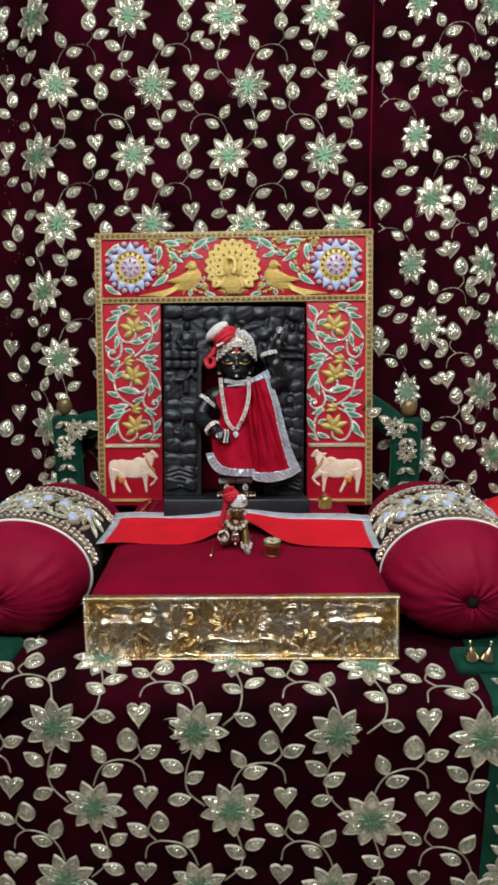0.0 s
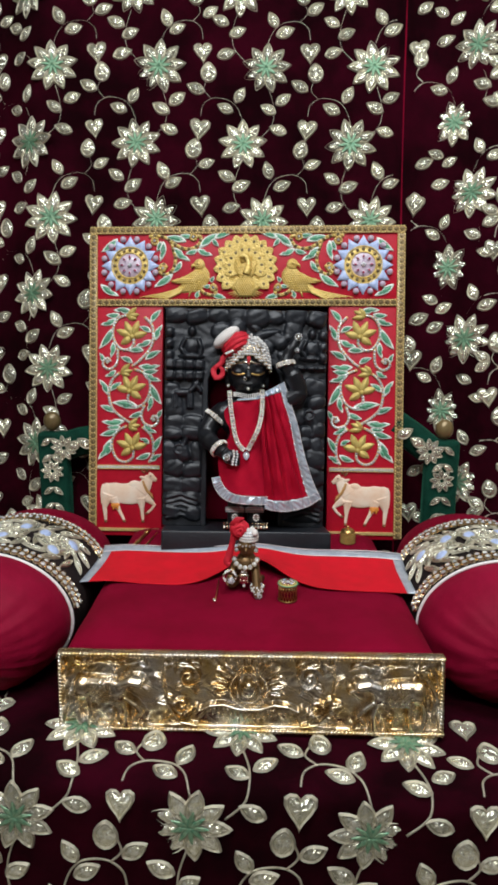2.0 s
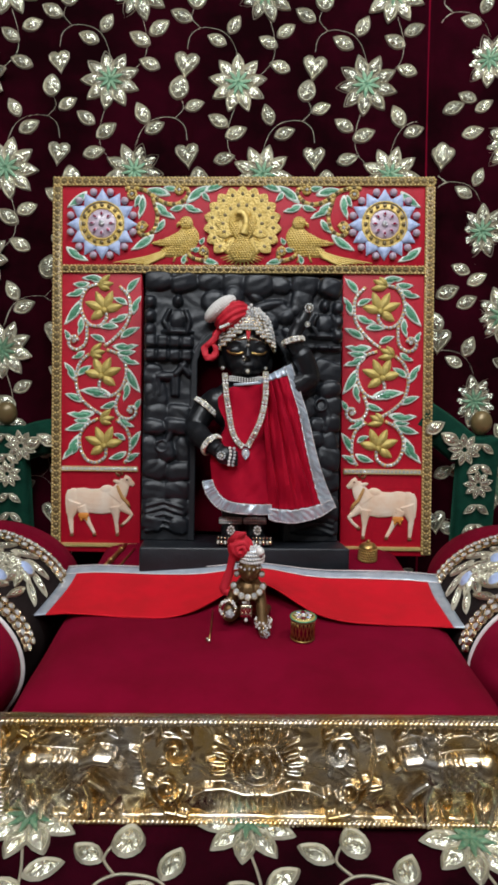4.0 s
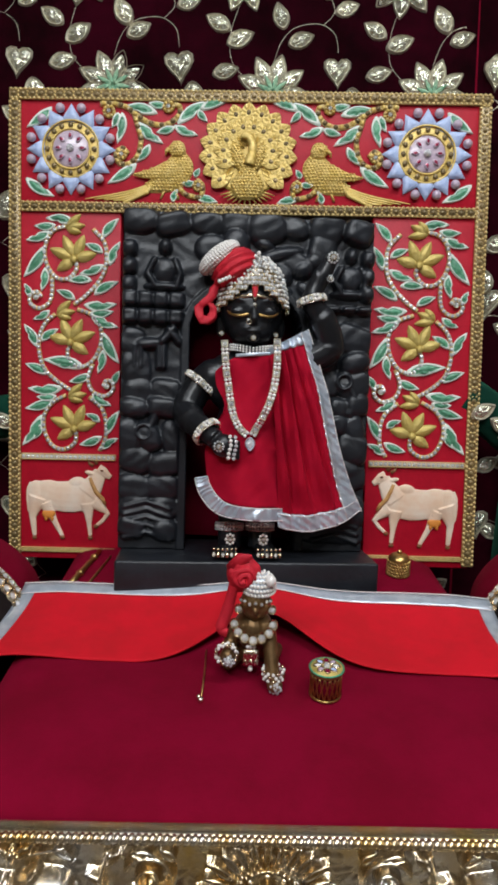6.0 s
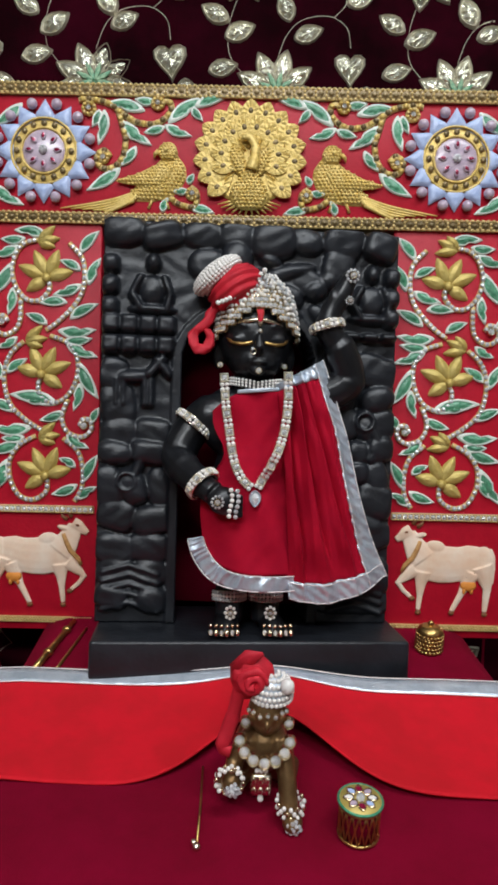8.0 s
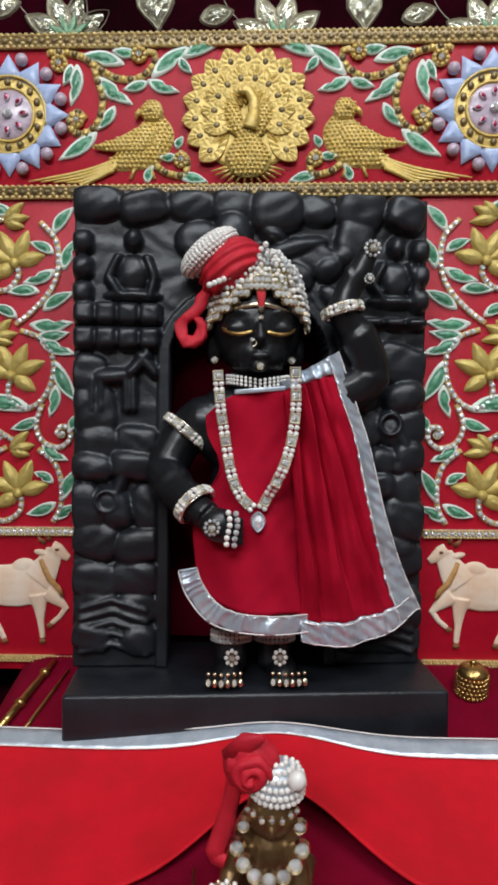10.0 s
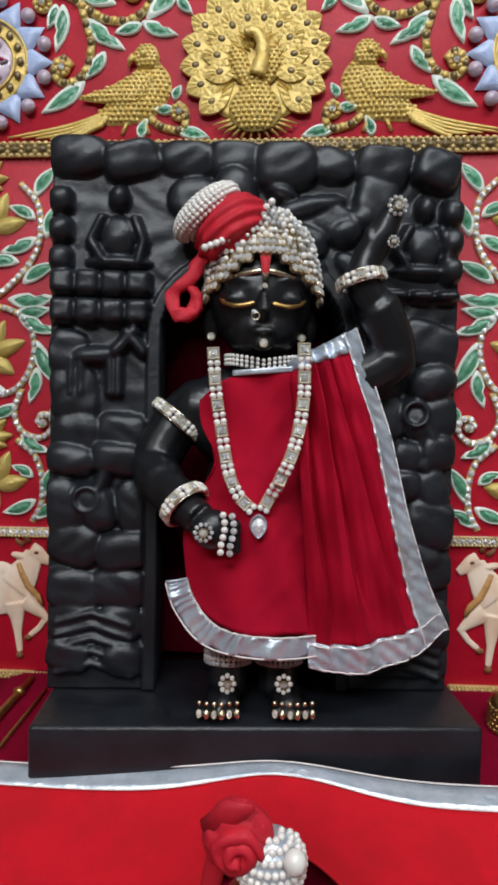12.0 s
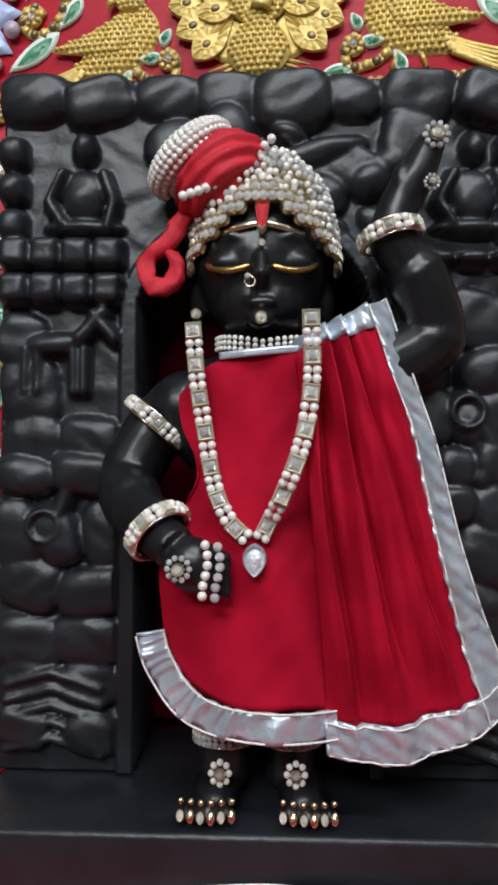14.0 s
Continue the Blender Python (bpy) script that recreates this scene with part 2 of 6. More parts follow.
def gem(bm, pts, thick, rim, mi=0, mi_rim=0, y=0.0, dish=0.55, m=None):
    """A cut stone in a raised rim, facing -y, over the outline pts."""
    cx, cz = sum(p[0] for p in pts) / len(pts), sum(p[1] for p in pts) / len(pts)

    def ring(f, h, cut=0.0):
        vs = []
        for i, (x, z) in enumerate(pts):
            p = Vector((cx + (x - cx) * f, y - h * (1 + cut * math.sin(i * 2.7)), cz + (z - cz) * f))
            vs.append(bm.verts.new(m @ p if m else p))
        return vs
    k = max(0.3, 1 - 2 * rim)
    rings = [ring(1, 0), ring((1 + k) / 2, thick), ring(k, thick * dish), ring(k * 0.55, thick * 1.2, 0.22 * (dish < 0.5))]
    n = len(pts)
    for i in range(3):
        for a in range(n):
            f = bm.faces.new((rings[i][a], rings[i][(a + 1) % n], rings[i + 1][(a + 1) % n], rings[i + 1][a]))
            f.material_index = mi_rim if i < 2 else mi
    c = Vector((cx, y - thick * 1.35, cz))
    c = bm.verts.new(m @ c if m else c)
    for a in range(n):
        f = bm.faces.new((rings[3][a], rings[3][(a + 1) % n], c))
        f.material_index = mi
    return bm


def mesh_of(name, bm, mats, smooth=False):
    me = bpy.data.meshes.new(name)
    bmesh.ops.recalc_face_normals(bm, faces=bm.faces)
    bm.to_mesh(me)
    bm.free()
    for m in mats:
        me.materials.append(m)
    me.polygons.foreach_set("use_smooth", [smooth] * len(me.polygons))
    return me


def bead_mesh(name, mat, u=10, v=7):
    bm = bmesh.new()
    ball(bm, (0, 0, 0), 1, None, u, v)
    return mesh_of(name, bm, [mat], True)


PEARL, GEMBALL = bead_mesh("pearl", M_PEARL), bead_mesh("gem", M_DIAMOND, 8, 5)
bm = bmesh.new()
gem(bm, [(math.cos(k * math.pi / 5), math.sin(k * math.pi / 5)) for k in range(10)], 0.7, 0.16, 0, 1)
STUD = mesh_of("round_gem", bm, [M_DIAMOND, M_GOLD])
bm = bmesh.new()
gem(bm, [(-1, -1.25), (0, -1.25), (1, -1.25), (1, 0), (1, 1.25), (0, 1.25), (-1, 1.25), (-1, 0)], 0.8, 0.18, 0, 1)
BAGUETTE = mesh_of("square_gem", bm, [M_DIAMOND, M_PALE])
GOLDBEAD = bead_mesh("gold_bead", M_GOLD)


def bead(name, mesh, parent, x, y, z, r, ry=0, rx=0, rz=0):
    return place(name, mesh, None, parent, "", None, at(x, y, z, rx, ry, rz, (r, r, r)))


# ---- the room ----
# Unseen shell, added to close the room and give the metal surroundings to reflect.
def slab(name, lo, hi, mat, label, category):
    bm = bmesh.new()
    box(bm, lo, hi)
    ob = finish(name, bm, mat, None, "", False)
    return tagged(ob, label, category, "", "structure")


slab("floor", (-1.9, -2.1, -0.1), (1.9, 2.2, 0.0), M_FLOOR, "unseen polished beige marble floor added to close the room", "floor")
slab("ceiling", (-1.9, -2.1, 2.7), (1.9, 2.2, 2.8), M_CEIL, "unseen plain white ceiling added over the shrine", "ceiling")
slab("wall_north", (-1.9, 2.1, 0.0), (1.9, 2.2, 2.7), M_WALL, "unseen plain brown wall added behind the curtain", "wall")
slab("wall_south", (-1.9, -2.1, 0.0), (1.9, -2.0, 2.7), M_WALL, "unseen plain brown wall added opposite the shrine", "wall")
slab("wall_west", (-1.9, -2.0, 0.0), (-1.8, 2.1, 2.7), M_WALL, "unseen plain brown side wall added to close the room", "wall")
slab("wall_east", (1.8, -2.0, 0.0), (1.9, 2.1, 2.7), M_WALL, "unseen plain brown side wall added to close the room", "wall")

# ---- embroidery pieces: shared meshes in the x-z plane, facing -y ----
PITCH = 0.183      # from flower to flower across the cloth
UNIT = 0.00112     # metres to one step of the pattern

bm = bmesh.new()
for k in range(9):
    w = 2 * math.pi * (k + 0.3) / 9
    pts = [(x, z + 0.0055) for x, z in outline_leaf(0.0395, 0.0215, 0.8, 12)]
    gem(bm, pts, 0.003, 0.12, 0, 1, 0.0, 0.4, pose(0, 0, 0, 0, math.degrees(w), 0))
FLOWER = mesh_of("embroidered_flower", bm, [M_FOIL, M_ZARI])
bm = bmesh.new()
ball(bm, (0, -0.0005, 0), (0.0102, 0.0034, 0.0102), None, 10, 6)
# Nine added slim leaves stand in for the green reflection on petal bases.
for k in range(9):
    gem(bm, outline_leaf(0.0215, 0.0062, 0.9, 8), 0.0012, 0.2, 1, 1, -0.0036, 1.0, pose(0, 0, 0, 0, 40 * (k + 0.3), 0))
CENTRE = mesh_of("flower_centre", bm, [M_EMERALD, M_GREEN_CAST], False)
bm = bmesh.new()
gem(bm, [(x, z - 0.017) for x, z in outline_leaf(0.034, 0.021, 0.8, 14)], 0.003, 0.13, 0, 1, 0.0, 0.4)
LEAF = mesh_of("embroidered_leaf", bm, [M_FOIL, M_ZARI])
bm = bmesh.new()
gem(bm, outline_heart(0.038), 0.0035, 0.11, 0, 1, 0.0, 0.4)
HEART = mesh_of("embroidered_heart", bm, [M_FOIL, M_ZARI])

bm = bmesh.new()
gem(bm, [(x, z - 0.018) for x, z in outline_leaf(0.037, 0.029, 0.62, 14)], 0.0035, 0.11, 0, 1, 0.0, 0.4)
BUD = mesh_of("embroidered_bud", bm, [M_FOIL, M_ZARI])

# one sprig: leaves (x, z, turn), hearts and stems round a flower at the origin, in steps
SPRIG_LEAVES = [(8, 75, -25), (28, 55, 65), (76, 86, 62), (3, -64, -60), (28, -48, 60), (19, -95, -70)]
SPRIG_HEARTS = [(66, 28, 0)]
SPRIG_BUDS = [(55, 108, 8)]
SPRIG_STEMS = [[(0, 30), (8, 52), (22, 66), (46, 70), (62, 60), (66, 42)], [(50, 69), (61, 82), (57, 96)],
               [(4, -30), (12, -58), (10, -86), (-10, -108)]]


def sprig(cloth, surface, cx, cz, mirror, rng, scale=1.0, wanted=None, bud=(0, 0)):
    """Sews a flower with its sprig on cloth; surface(u, v) gives a pose on it, facing -y."""
    sx = -1 if mirror else 1

    def put(name, mesh, x, z, turn, size=1.0, lift=0.0):
        u, v = cx + sx * x * UNIT * scale, cz + z * UNIT * scale
        if wanted and not wanted(u, v):
            return None
        m = surface(u, v) @ at(0, -0.0015 - lift, 0, rng.uniform(-2.5, 2.5), sx * turn + rng.uniform(-8, 8), rng.uniform(-2.5, 2.5), (size * scale,) * 3)
        return place(name, mesh, None, cloth, "", None, m)
    fl = put("embroidered_flower", FLOWER, 0, 0, rng.uniform(0, 40), rng.uniform(0.95, 1.05))
    if fl:
        place("flower_centre", CENTRE, None, fl, "green gem centre with slim leaves for its reflection")
    for x, z, turn in SPRIG_LEAVES:
        put("embroidered_leaf", LEAF, x + rng.uniform(-3, 3), z + rng.uniform(-3, 3), turn, rng.uniform(0.9, 1.08))
    for x, z, turn in SPRIG_HEARTS:
        put("embroidered_heart", HEART, x, z, turn, rng.uniform(0.9, 1.05))
    for x, z, turn in SPRIG_BUDS:
        put("embroidered_bud", BUD, x + bud[0], z + bud[1], turn, rng.uniform(0.9, 1.05))
    for line in SPRIG_STEMS:
        pts = []
        for p in spline([(x, 0, z) for x, z in line], 5):
            u, v = cx + sx * p.x * UNIT * scale, cz + p.z * UNIT * scale
            if wanted and not wanted(u, v):
                if pts:
                    break
                continue
            pts.append(surface(u, v) @ Vector((0, -0.001, 0)))
        if len(pts) > 2:
            bm = bmesh.new()
            tube(bm, pts, 0.0012, 5)
            part("vine_stitching", bm, M_ZARI, cloth)


# ---- curtain behind the throne, in the leaning frame ----
CURTAIN_Y = 0.066


def curtain_y(x, z):
    """Depth of the cloth, with soft folds that grow to the sides."""
    side = max(0.0, abs(x - 0.0) - 0.27)
    seam = math.exp(-((x - 0.262) / 0.012) ** 2) * 0.012
    return CURTAIN_Y + 0.006 * math.sin(x * 9 + 0.6) + min(side, 0.12) * 0.2 * math.sin(x * 26 + 0.8 * math.sin(z * 2)) * min(1, side * 6 + 0.25) + seam - 0.06 * min(0.3, max(0.0, x - 0.3))


def curtain_at(x, z):
    d = 0.004
    slope = (curtain_y(x + d, z) - curtain_y(x - d, z)) / (2 * d)
    return pose(x, curtain_y(x, z) - 0.001, z, 0, 0, math.degrees(math.atan(slope)))


bm = bmesh.new()
grid = {}
XS, ZS = [-1.3 + 2.6 * i / 260 for i in range(261)], [-0.93 + 2.45 * k / 48 for k in range(49)]
for i, x in enumerate(XS):
    for k, z in enumerate(ZS):
        grid[i, k] = bm.verts.new((x, curtain_y(x, z), z))
for i in range(260):
    for k in range(48):
        bm.faces.new((grid[i, k], grid[i + 1, k], grid[i + 1, k + 1], grid[i, k + 1]))
curtain = finish("backdrop_curtain", bm, M_VELVET, None, "", True, LEANING.copy())
tagged(curtain, "dark maroon velvet curtain sewn with foil flowers and hearts", "curtain", "", "structure")
mod = curtain.modifiers.new("thickness", "SOLIDIFY")
mod.thickness, mod.offset = 0.003, 1
rng = random.Random(5)
for row in range(9):
    v = 0.923 - 0.1295 * row
    for col in range(-1, 7):
        u = -0.386 - 0.183 + 0.183 * col + (0.045 if row % 2 else 0.004 * row)
        if u > 0.23 or abs(u) > 0.62 or (abs(u) < 0.16 and v < 0.40):
            continue
        sprig(curtain, curtain_at, u, v, row % 2 == 0, rng, 1.0,
              lambda a, b: not (abs(a - 0.262) < 0.016 or abs(a) < 0.225 and b < 0.47))
for row in range(10):
    v = 0.932 - 0.1195 * row
    for col in range(3):
        u = 0.346 + 0.134 * col + (0.03 if row % 2 else 0.0) - 0.002 * row
        sprig(curtain, curtain_at, u, v, row % 2 == 0, rng, 0.92, lambda a, b: a > 0.276)
# the seam between two widths of cloth
bm = bmesh.new()
tube(bm, [(0.262 + 0.003 * math.sin(z * 7), curtain_y(0.262, z) - 0.002, z) for z in ZS], 0.0025, 6)
part("seam", bm, M_SEAT, curtain, "raised crimson seam between two cloth widths")

# ---- throne: platform, drape, seat, bolsters, back posts ----
throne = thing("throne", "velvet-covered low throne with an embossed gold front and green back posts", "throne")
bm = bmesh.new()
box(bm, (-0.36, 0.80, 0.0), (0.41, 1.36, 0.846), 0.01)
part("platform", bm, M_VELVET, throne)

DRAPE_Y, LEDGE_Z, BEND = 0.785, 0.853, 0.018


def drape_at(u, v):
    """v is the way up the cloth from z = 0.81; over the bend it lies on the ledge."""
    z = 0.81 + v
    top = LEDGE_Z - BEND
    wave = 0.003 * math.sin(u * 21) + 0.002 * math.sin(u * 47 + 1)
    if z <= top:
        return pose(u, DRAPE_Y + wave + 0.012 * (z - top), z)
    s = z - top
    w = min(s / BEND, math.pi / 2)
    y, zz = DRAPE_Y + wave + BEND * (1 - math.cos(w)), top + BEND * math.sin(w)
    if s > BEND * math.pi / 2:
        y += s - BEND * math.pi / 2
    return pose(u, y, zz, -math.degrees(w))


bm = bmesh.new()
US = [-0.305 + 0.663 * i / 90 for i in range(91)]
VS = [-0.78 + 0.78 * k / 20 for k in range(21)] + [0.02 + 0.005 * k for k in range(10)] + [0.08, 0.11, 0.14, 0.17, 0.2]
grid = {(i, k): bm.verts.new(drape_at(u, v).translation) for i, u in enumerate(US) for k, v in enumerate(VS)}
for i in range(len(US) - 1):
    for k in range(len(VS) - 1):
        bm.faces.new((grid[i, k], grid[i + 1, k], grid[i + 1, k + 1], grid[i, k + 1]))
drape = finish("front_drape", bm, M_VELVET, None, "", True)
tagged(drape, "dark maroon velvet drape with foil flowers hanging from the throne ledge", "drape")
rng = random.Random(8)
for row in range(-1, 5):
    v = -0.118 * row
    for col in range(-1, 4):
        u = -0.19 + 0.178 * col + (0.045 if row % 2 else 0.0)
        sprig(drape, drape_at, u, v, row % 2 == 0, rng, 0.93, lambda a, b: -0.298 < a < 0.35 and b < 0.175, (-9, -9))

bm_leafpair = bmesh.new()
for sx in (-1, 1):
    gem(bm_leafpair, outline_leaf(0.024, 0.012, 0.9, 12), 0.0022, 0.13, 0, 1, 0, 0.4, pose(0, 0, 0, 0, 52 * sx, 0))
LEAFPAIR = mesh_of("twin_leaf", bm_leafpair, [M_FOIL, M_ZARI])


def green_border(name, x0, x1, label):
    bm = bmesh.new()
    g = {}
    us = [x0 + (x1 - x0) * i / 8 for i in range(9)]
    for i, u in enumerate(us):
        for k, v in enumerate(VS):
            p = drape_at(u, v).translation
            g[i, k] = bm.verts.new((p.x, p.y - 0.003 if v < 0.03 else p.y, p.z + (0.003 if v > 0.03 else 0)))
    for i in range(8):
        for k in range(len(VS) - 1):
            bm.faces.new((g[i, k], g[i + 1, k], g[i + 1, k + 1], g[i, k + 1]))
    ob = finish(name, bm, M_GREENV, None, "", True)
    tagged(ob, label, "border cloth", "green borders of the drape")
    c = (x0 + x1) / 2
    for k in range(16):
        v = 0.13 - 0.03 * k
        m = drape_at(c, v) @ pose(0, -0.004, 0)
        if k % 6 == 5:
            place("embroidered_flower", FLOWER, None, ob, "", None, m @ at(0, 0, 0, 0, 10, 0, (0.6, 0.6, 0.6)))
        else:
            place("twin_leaf", LEAFPAIR, None, ob, "", None, m)
    return ob


green_border("green_border", 0.352, 0.412, "green velvet border band with foil leaf pairs beside the drape")
green_border("green_border", -0.365, -0.299, "green velvet border band with foil leaf pairs beside the drape")

# seat cushion
bm = bmesh.new()
N, Q = 40, 40
g = {}
for i in range(N + 1):
    for k in range(Q + 1):
        a, b = i / N, k / Q
        y = 0.889 + 0.389 * b
        xl, xr = -0.173 - 0.012 * b, 0.253 - 0.03 * b
        x = xl + (xr - xl) * a
        e = min(1, (1 - abs(2 * a - 1)) * 5.5) * min(1, b * 9 + 0.3)
        z = 0.922 + 0.029 * math.sqrt(max(0, 1 - (1 - e) ** 2)) + 0.0012 * noise.noise((x * 18, y * 18, 0))
        g[i, k] = bm.verts.new((x, y, z))
for i in range(N):
    for k in range(Q):
        bm.faces.new((g[i, k], g[i + 1, k], g[i + 1, k + 1], g[i, k + 1]))
rim = [e for e in bm.edges if e.is_boundary]
ext = bmesh.ops.extrude_edge_only(bm, edges=rim)
for v in ext["geom"]:
    if isinstance(v, bmesh.types.BMVert):
        v.co.z = 0.848
part("seat_cushion", bm, M_SEAT, throne, "crimson velvet seat cushion")


# embossed gold front
GX0, GX1, GZ0, GZ1 = -0.212, 0.212, -0.0455, 0.0455


def spiral(cx, cz, r, turns, start, hand=1, n=40):
    return [(cx + hand * r * (1 - k / n * 0.85) * math.cos(start + turns * 2 * math.pi * k / n),
             cz + r * (1 - k / n * 0.85) * math.sin(start + turns * 2 * math.pi * k / n)) for k in range(n + 1)]


def gold_relief(X, Z):
    H = np.zeros_like(X)
    A = np.abs(X)

    def add(layer):
        nonlocal H
        H = np.maximum(H, layer)

    def leaf(x, z, turn, length, width, h):
        """A ribbed leaf: two rounded halves beside a groove."""
        c, s = math.cos(turn), math.sin(turn)
        u, v = (A - x) * c + (Z - z) * s, -(A - x) * s + (Z - z) * c
        t = np.clip(u / length, 0, 1)
        half = width * np.sin(math.pi * t ** 0.8) + 1e-6
        inside = (u > 0) & (u < length)
        q = np.abs(v) / half
        add(np.where(inside & (q < 1), h * np.sqrt(np.clip(1 - (2 * np.clip(q, 0, 1) - 0.9) ** 2, 0, 1)), 0))
    # hollow ground, beaten by hand
    H += 0.00035 * np.sin(X * 330 + 3 * np.sin(Z * 150)) * np.cos(Z * 280 + 2 * np.sin(X * 170)) + 0.0006 * np.sin(X * 120 + Z * 150)
    # middle medallion: beaded ring, boss and a crown of leaves
    R, TH = np.hypot(X, Z - 0.0055), np.arctan2(Z - 0.0055, X)
    add(np.exp(-((R - 0.0205) / 0.0019) ** 2) * (0.0062 + 0.0016 * np.cos(TH * 34)))
    add(0.0040 * np.exp(-((R - 0.0165) / 0.0010) ** 2))
    add(pillow(X, Z, 0.0, 0.004, 0.0085, 0.0105, 0.0075, 0, 2))
    add(pillow(X, Z, 0.0, 0.011, 0.0055, 0.0055, 0.0095, 0, 2))
    add(stroke(A, Z, [(0.010, -0.005), (0.013, 0.004), (0.010, 0.012)], 0.0017, 0.0055))
    for k in range(8):
        a = math.radians(-8 + 14 * k)
        leaf(0.023 * math.cos(a), 0.0055 + 0.023 * math.sin(a), a, 0.0165 + 0.003 * (k % 2), 0.0036, 0.0062)
    # spread wings under the medallion
    add(stroke(A, Z, [(0.0, -0.0165), (0.012, -0.0165), (0.028, -0.0115), (0.042, -0.0130), (0.054, -0.0185), (0.058, -0.0150)], 0.0024, 0.0072))
    for k in range(10):
        x = 0.004 + 0.0048 * k
        leaf(x, -0.0175 + 0.0004 * k, -1.95 + 0.09 * k, 0.0175 - 0.0006 * k, 0.0021, 0.0052)
    # climbing scroll on each side with its leaves
    add(stroke(A, Z, [(0.091, 0.034), (0.0955, 0.018), (0.0925, -0.002), (0.086, -0.020), (0.076, -0.033), (0.058, -0.037)], 0.0022, 0.0062))
    add(stroke(A, Z, spiral(0.0665, 0.0175, 0.0155, 1.6, 0.4), 0.0021, 0.0066))
    add(stroke(A, Z, spiral(0.0735, -0.0145, 0.0105, 1.4, 3.6), 0.0019, 0.0058))
    add(pillow(A, Z, 0.0665, 0.0175, 0.0040, 0.0040, 0.0085, 0, 2))
    add(pillow(A, Z, 0.0735, -0.0145, 0.0032, 0.0032, 0.0075, 0, 2))
    for x, z, turn, ln in ((0.094, 0.026, 2.5, 0.015), (0.094, 0.012, 0.7, 0.014), (0.091, -0.004, 3.9, 0.014), (0.088, -0.012, 0.2, 0.016), (0.082, -0.024, -0.5, 0.016), (0.076, -0.030, 2.2, 0.014),
                           (0.066, -0.034, 1.4, 0.013), (0.078, 0.034, 3.3, 0.016), (0.082, 0.004, 2.7, 0.012), (0.057, -0.002, 1.2, 0.012), (0.052, 0.030, 0.6, 0.012)):
        leaf(x, z, turn, ln, 0.0042, 0.0060)
    # four-legged beasts facing the middle, as plain rounded forms
    add(pillow(A, Z, 0.166, 0.0055, 0.030, 0.0130, 0.0105, 0.06, 2.4))
    add(pillow(A, Z, 0.184, 0.0040, 0.012, 0.0155, 0.0115, 0, 2.2))
    add(pillow(A, Z, 0.142, 0.0030, 0.0105, 0.0165, 0.0120, 0.35, 2.2))
    add(stroke(A, Z, [(0.141, 0.010), (0.130, 0.014), (0.120, 0.0125)], 0.0082, 0.0125))
    add(stroke(A, Z, [(0.118, 0.011), (0.111, 0.006)], 0.0042, 0.0100))
    add(stroke(A, Z, [(0.135, 0.021), (0.131, 0.026)], 0.0026, 0.0100))
    for pts in ([(0.188, -0.004), (0.191, -0.020), (0.187, -0.036)], [(0.178, -0.006), (0.174, -0.020), (0.177, -0.036)], [(0.140, -0.006), (0.135, -0.020), (0.136, -0.036)], [(0.136, -0.006), (0.125, -0.014), (0.119, -0.022), (0.125, -0.029)]):
        add(stroke(A, Z, pts, 0.0046, 0.0088))
    add(stroke(A, Z, [(0.195, 0.010), (0.200, 0.000), (0.199, -0.016)], 0.0018, 0.0052))
    for k in range(5):
        add(stroke(A, Z, [(0.148 + 0.004 * k, 0.016), (0.146 + 0.004 * k, -0.008)], 0.0009, 0.0128))
    # saddle cloth, ground plants and the branch above
    add(np.where((np.abs(A - 0.164) < 0.010) & (np.abs(Z - 0.003) < 0.011), 0.0112 + 0.0005 * np.sin(A * 900) * np.sin(Z * 900), 0))
    for k in range(7):
        leaf(0.122 + 0.012 * k, 0.036, (-2.6, -0.5, -1.4)[k % 3], 0.015, 0.0040, 0.0056)
        leaf(0.118 + 0.0125 * k, -0.038, (2.3, 0.8, 1.5)[k % 3], 0.011, 0.0030, 0.0046)
    add(stroke(A, Z, [(0.116, 0.036), (0.140, 0.030), (0.165, 0.034), (0.196, 0.027)], 0.0017, 0.0052))
    for k in range(6):
        leaf(0.203, -0.030 + 0.0115 * k, 1.57 + 0.7 * (-1) ** k, 0.013, 0.0034, 0.0052)
    add(stroke(A, Z, spiral(0.154, -0.026, 0.0062, 1.5, 1.0), 0.0014, 0.0046))
    # frame
    edge = np.minimum(np.minimum(X - GX0, GX1 - X), np.minimum(Z - GZ0, GZ1 - Z))
    return np.where(edge < 0.006, 0.004 + 0.003 * np.sin(np.clip(edge / 0.006, 0, 1) * math.pi), H * 1.35)


GOLD_M = pose(0.040, 0.880, 0.8985, -6.5, 0, 0.8) @ pose(0, 0, 0, 0, -1.1, 0)
bm = heightfield("gold_front", 720, 156, GX0, GX1, GZ0, GZ1, gold_relief, None, 0.004)
gold = part("gold_front", bm, M_GOLD, throne, "embossed gold metal front panel", True, GOLD_M)
for z, r in ((GZ1 - 0.003, 0.0038), (GZ0 + 0.003, 0.0038)):
    bm = bmesh.new()
    for k in range(106):
        x = GX0 + 0.002 + 0.004 * k
        ball(bm, (x, -0.006, z), (0.0026, 0.0036, 0.0036), pose(0, 0, 0, 0, 35, 0), 8, 5)
    part("rope_edge", bm, M_GOLD, gold, "twisted gold rope edging")
for x in (GX0 + 0.003, GX1 - 0.003):
    bm = bmesh.new()
    for k in range(22):
        ball(bm, (x, -0.006, GZ0 + 0.004 + 0.004 * k), (0.0034, 0.0034, 0.0024), pose(0, 0, 0, 0, 35, 0), 8, 5)
    part("rope_edge", bm, M_GOLD, gold, "twisted gold rope edging")


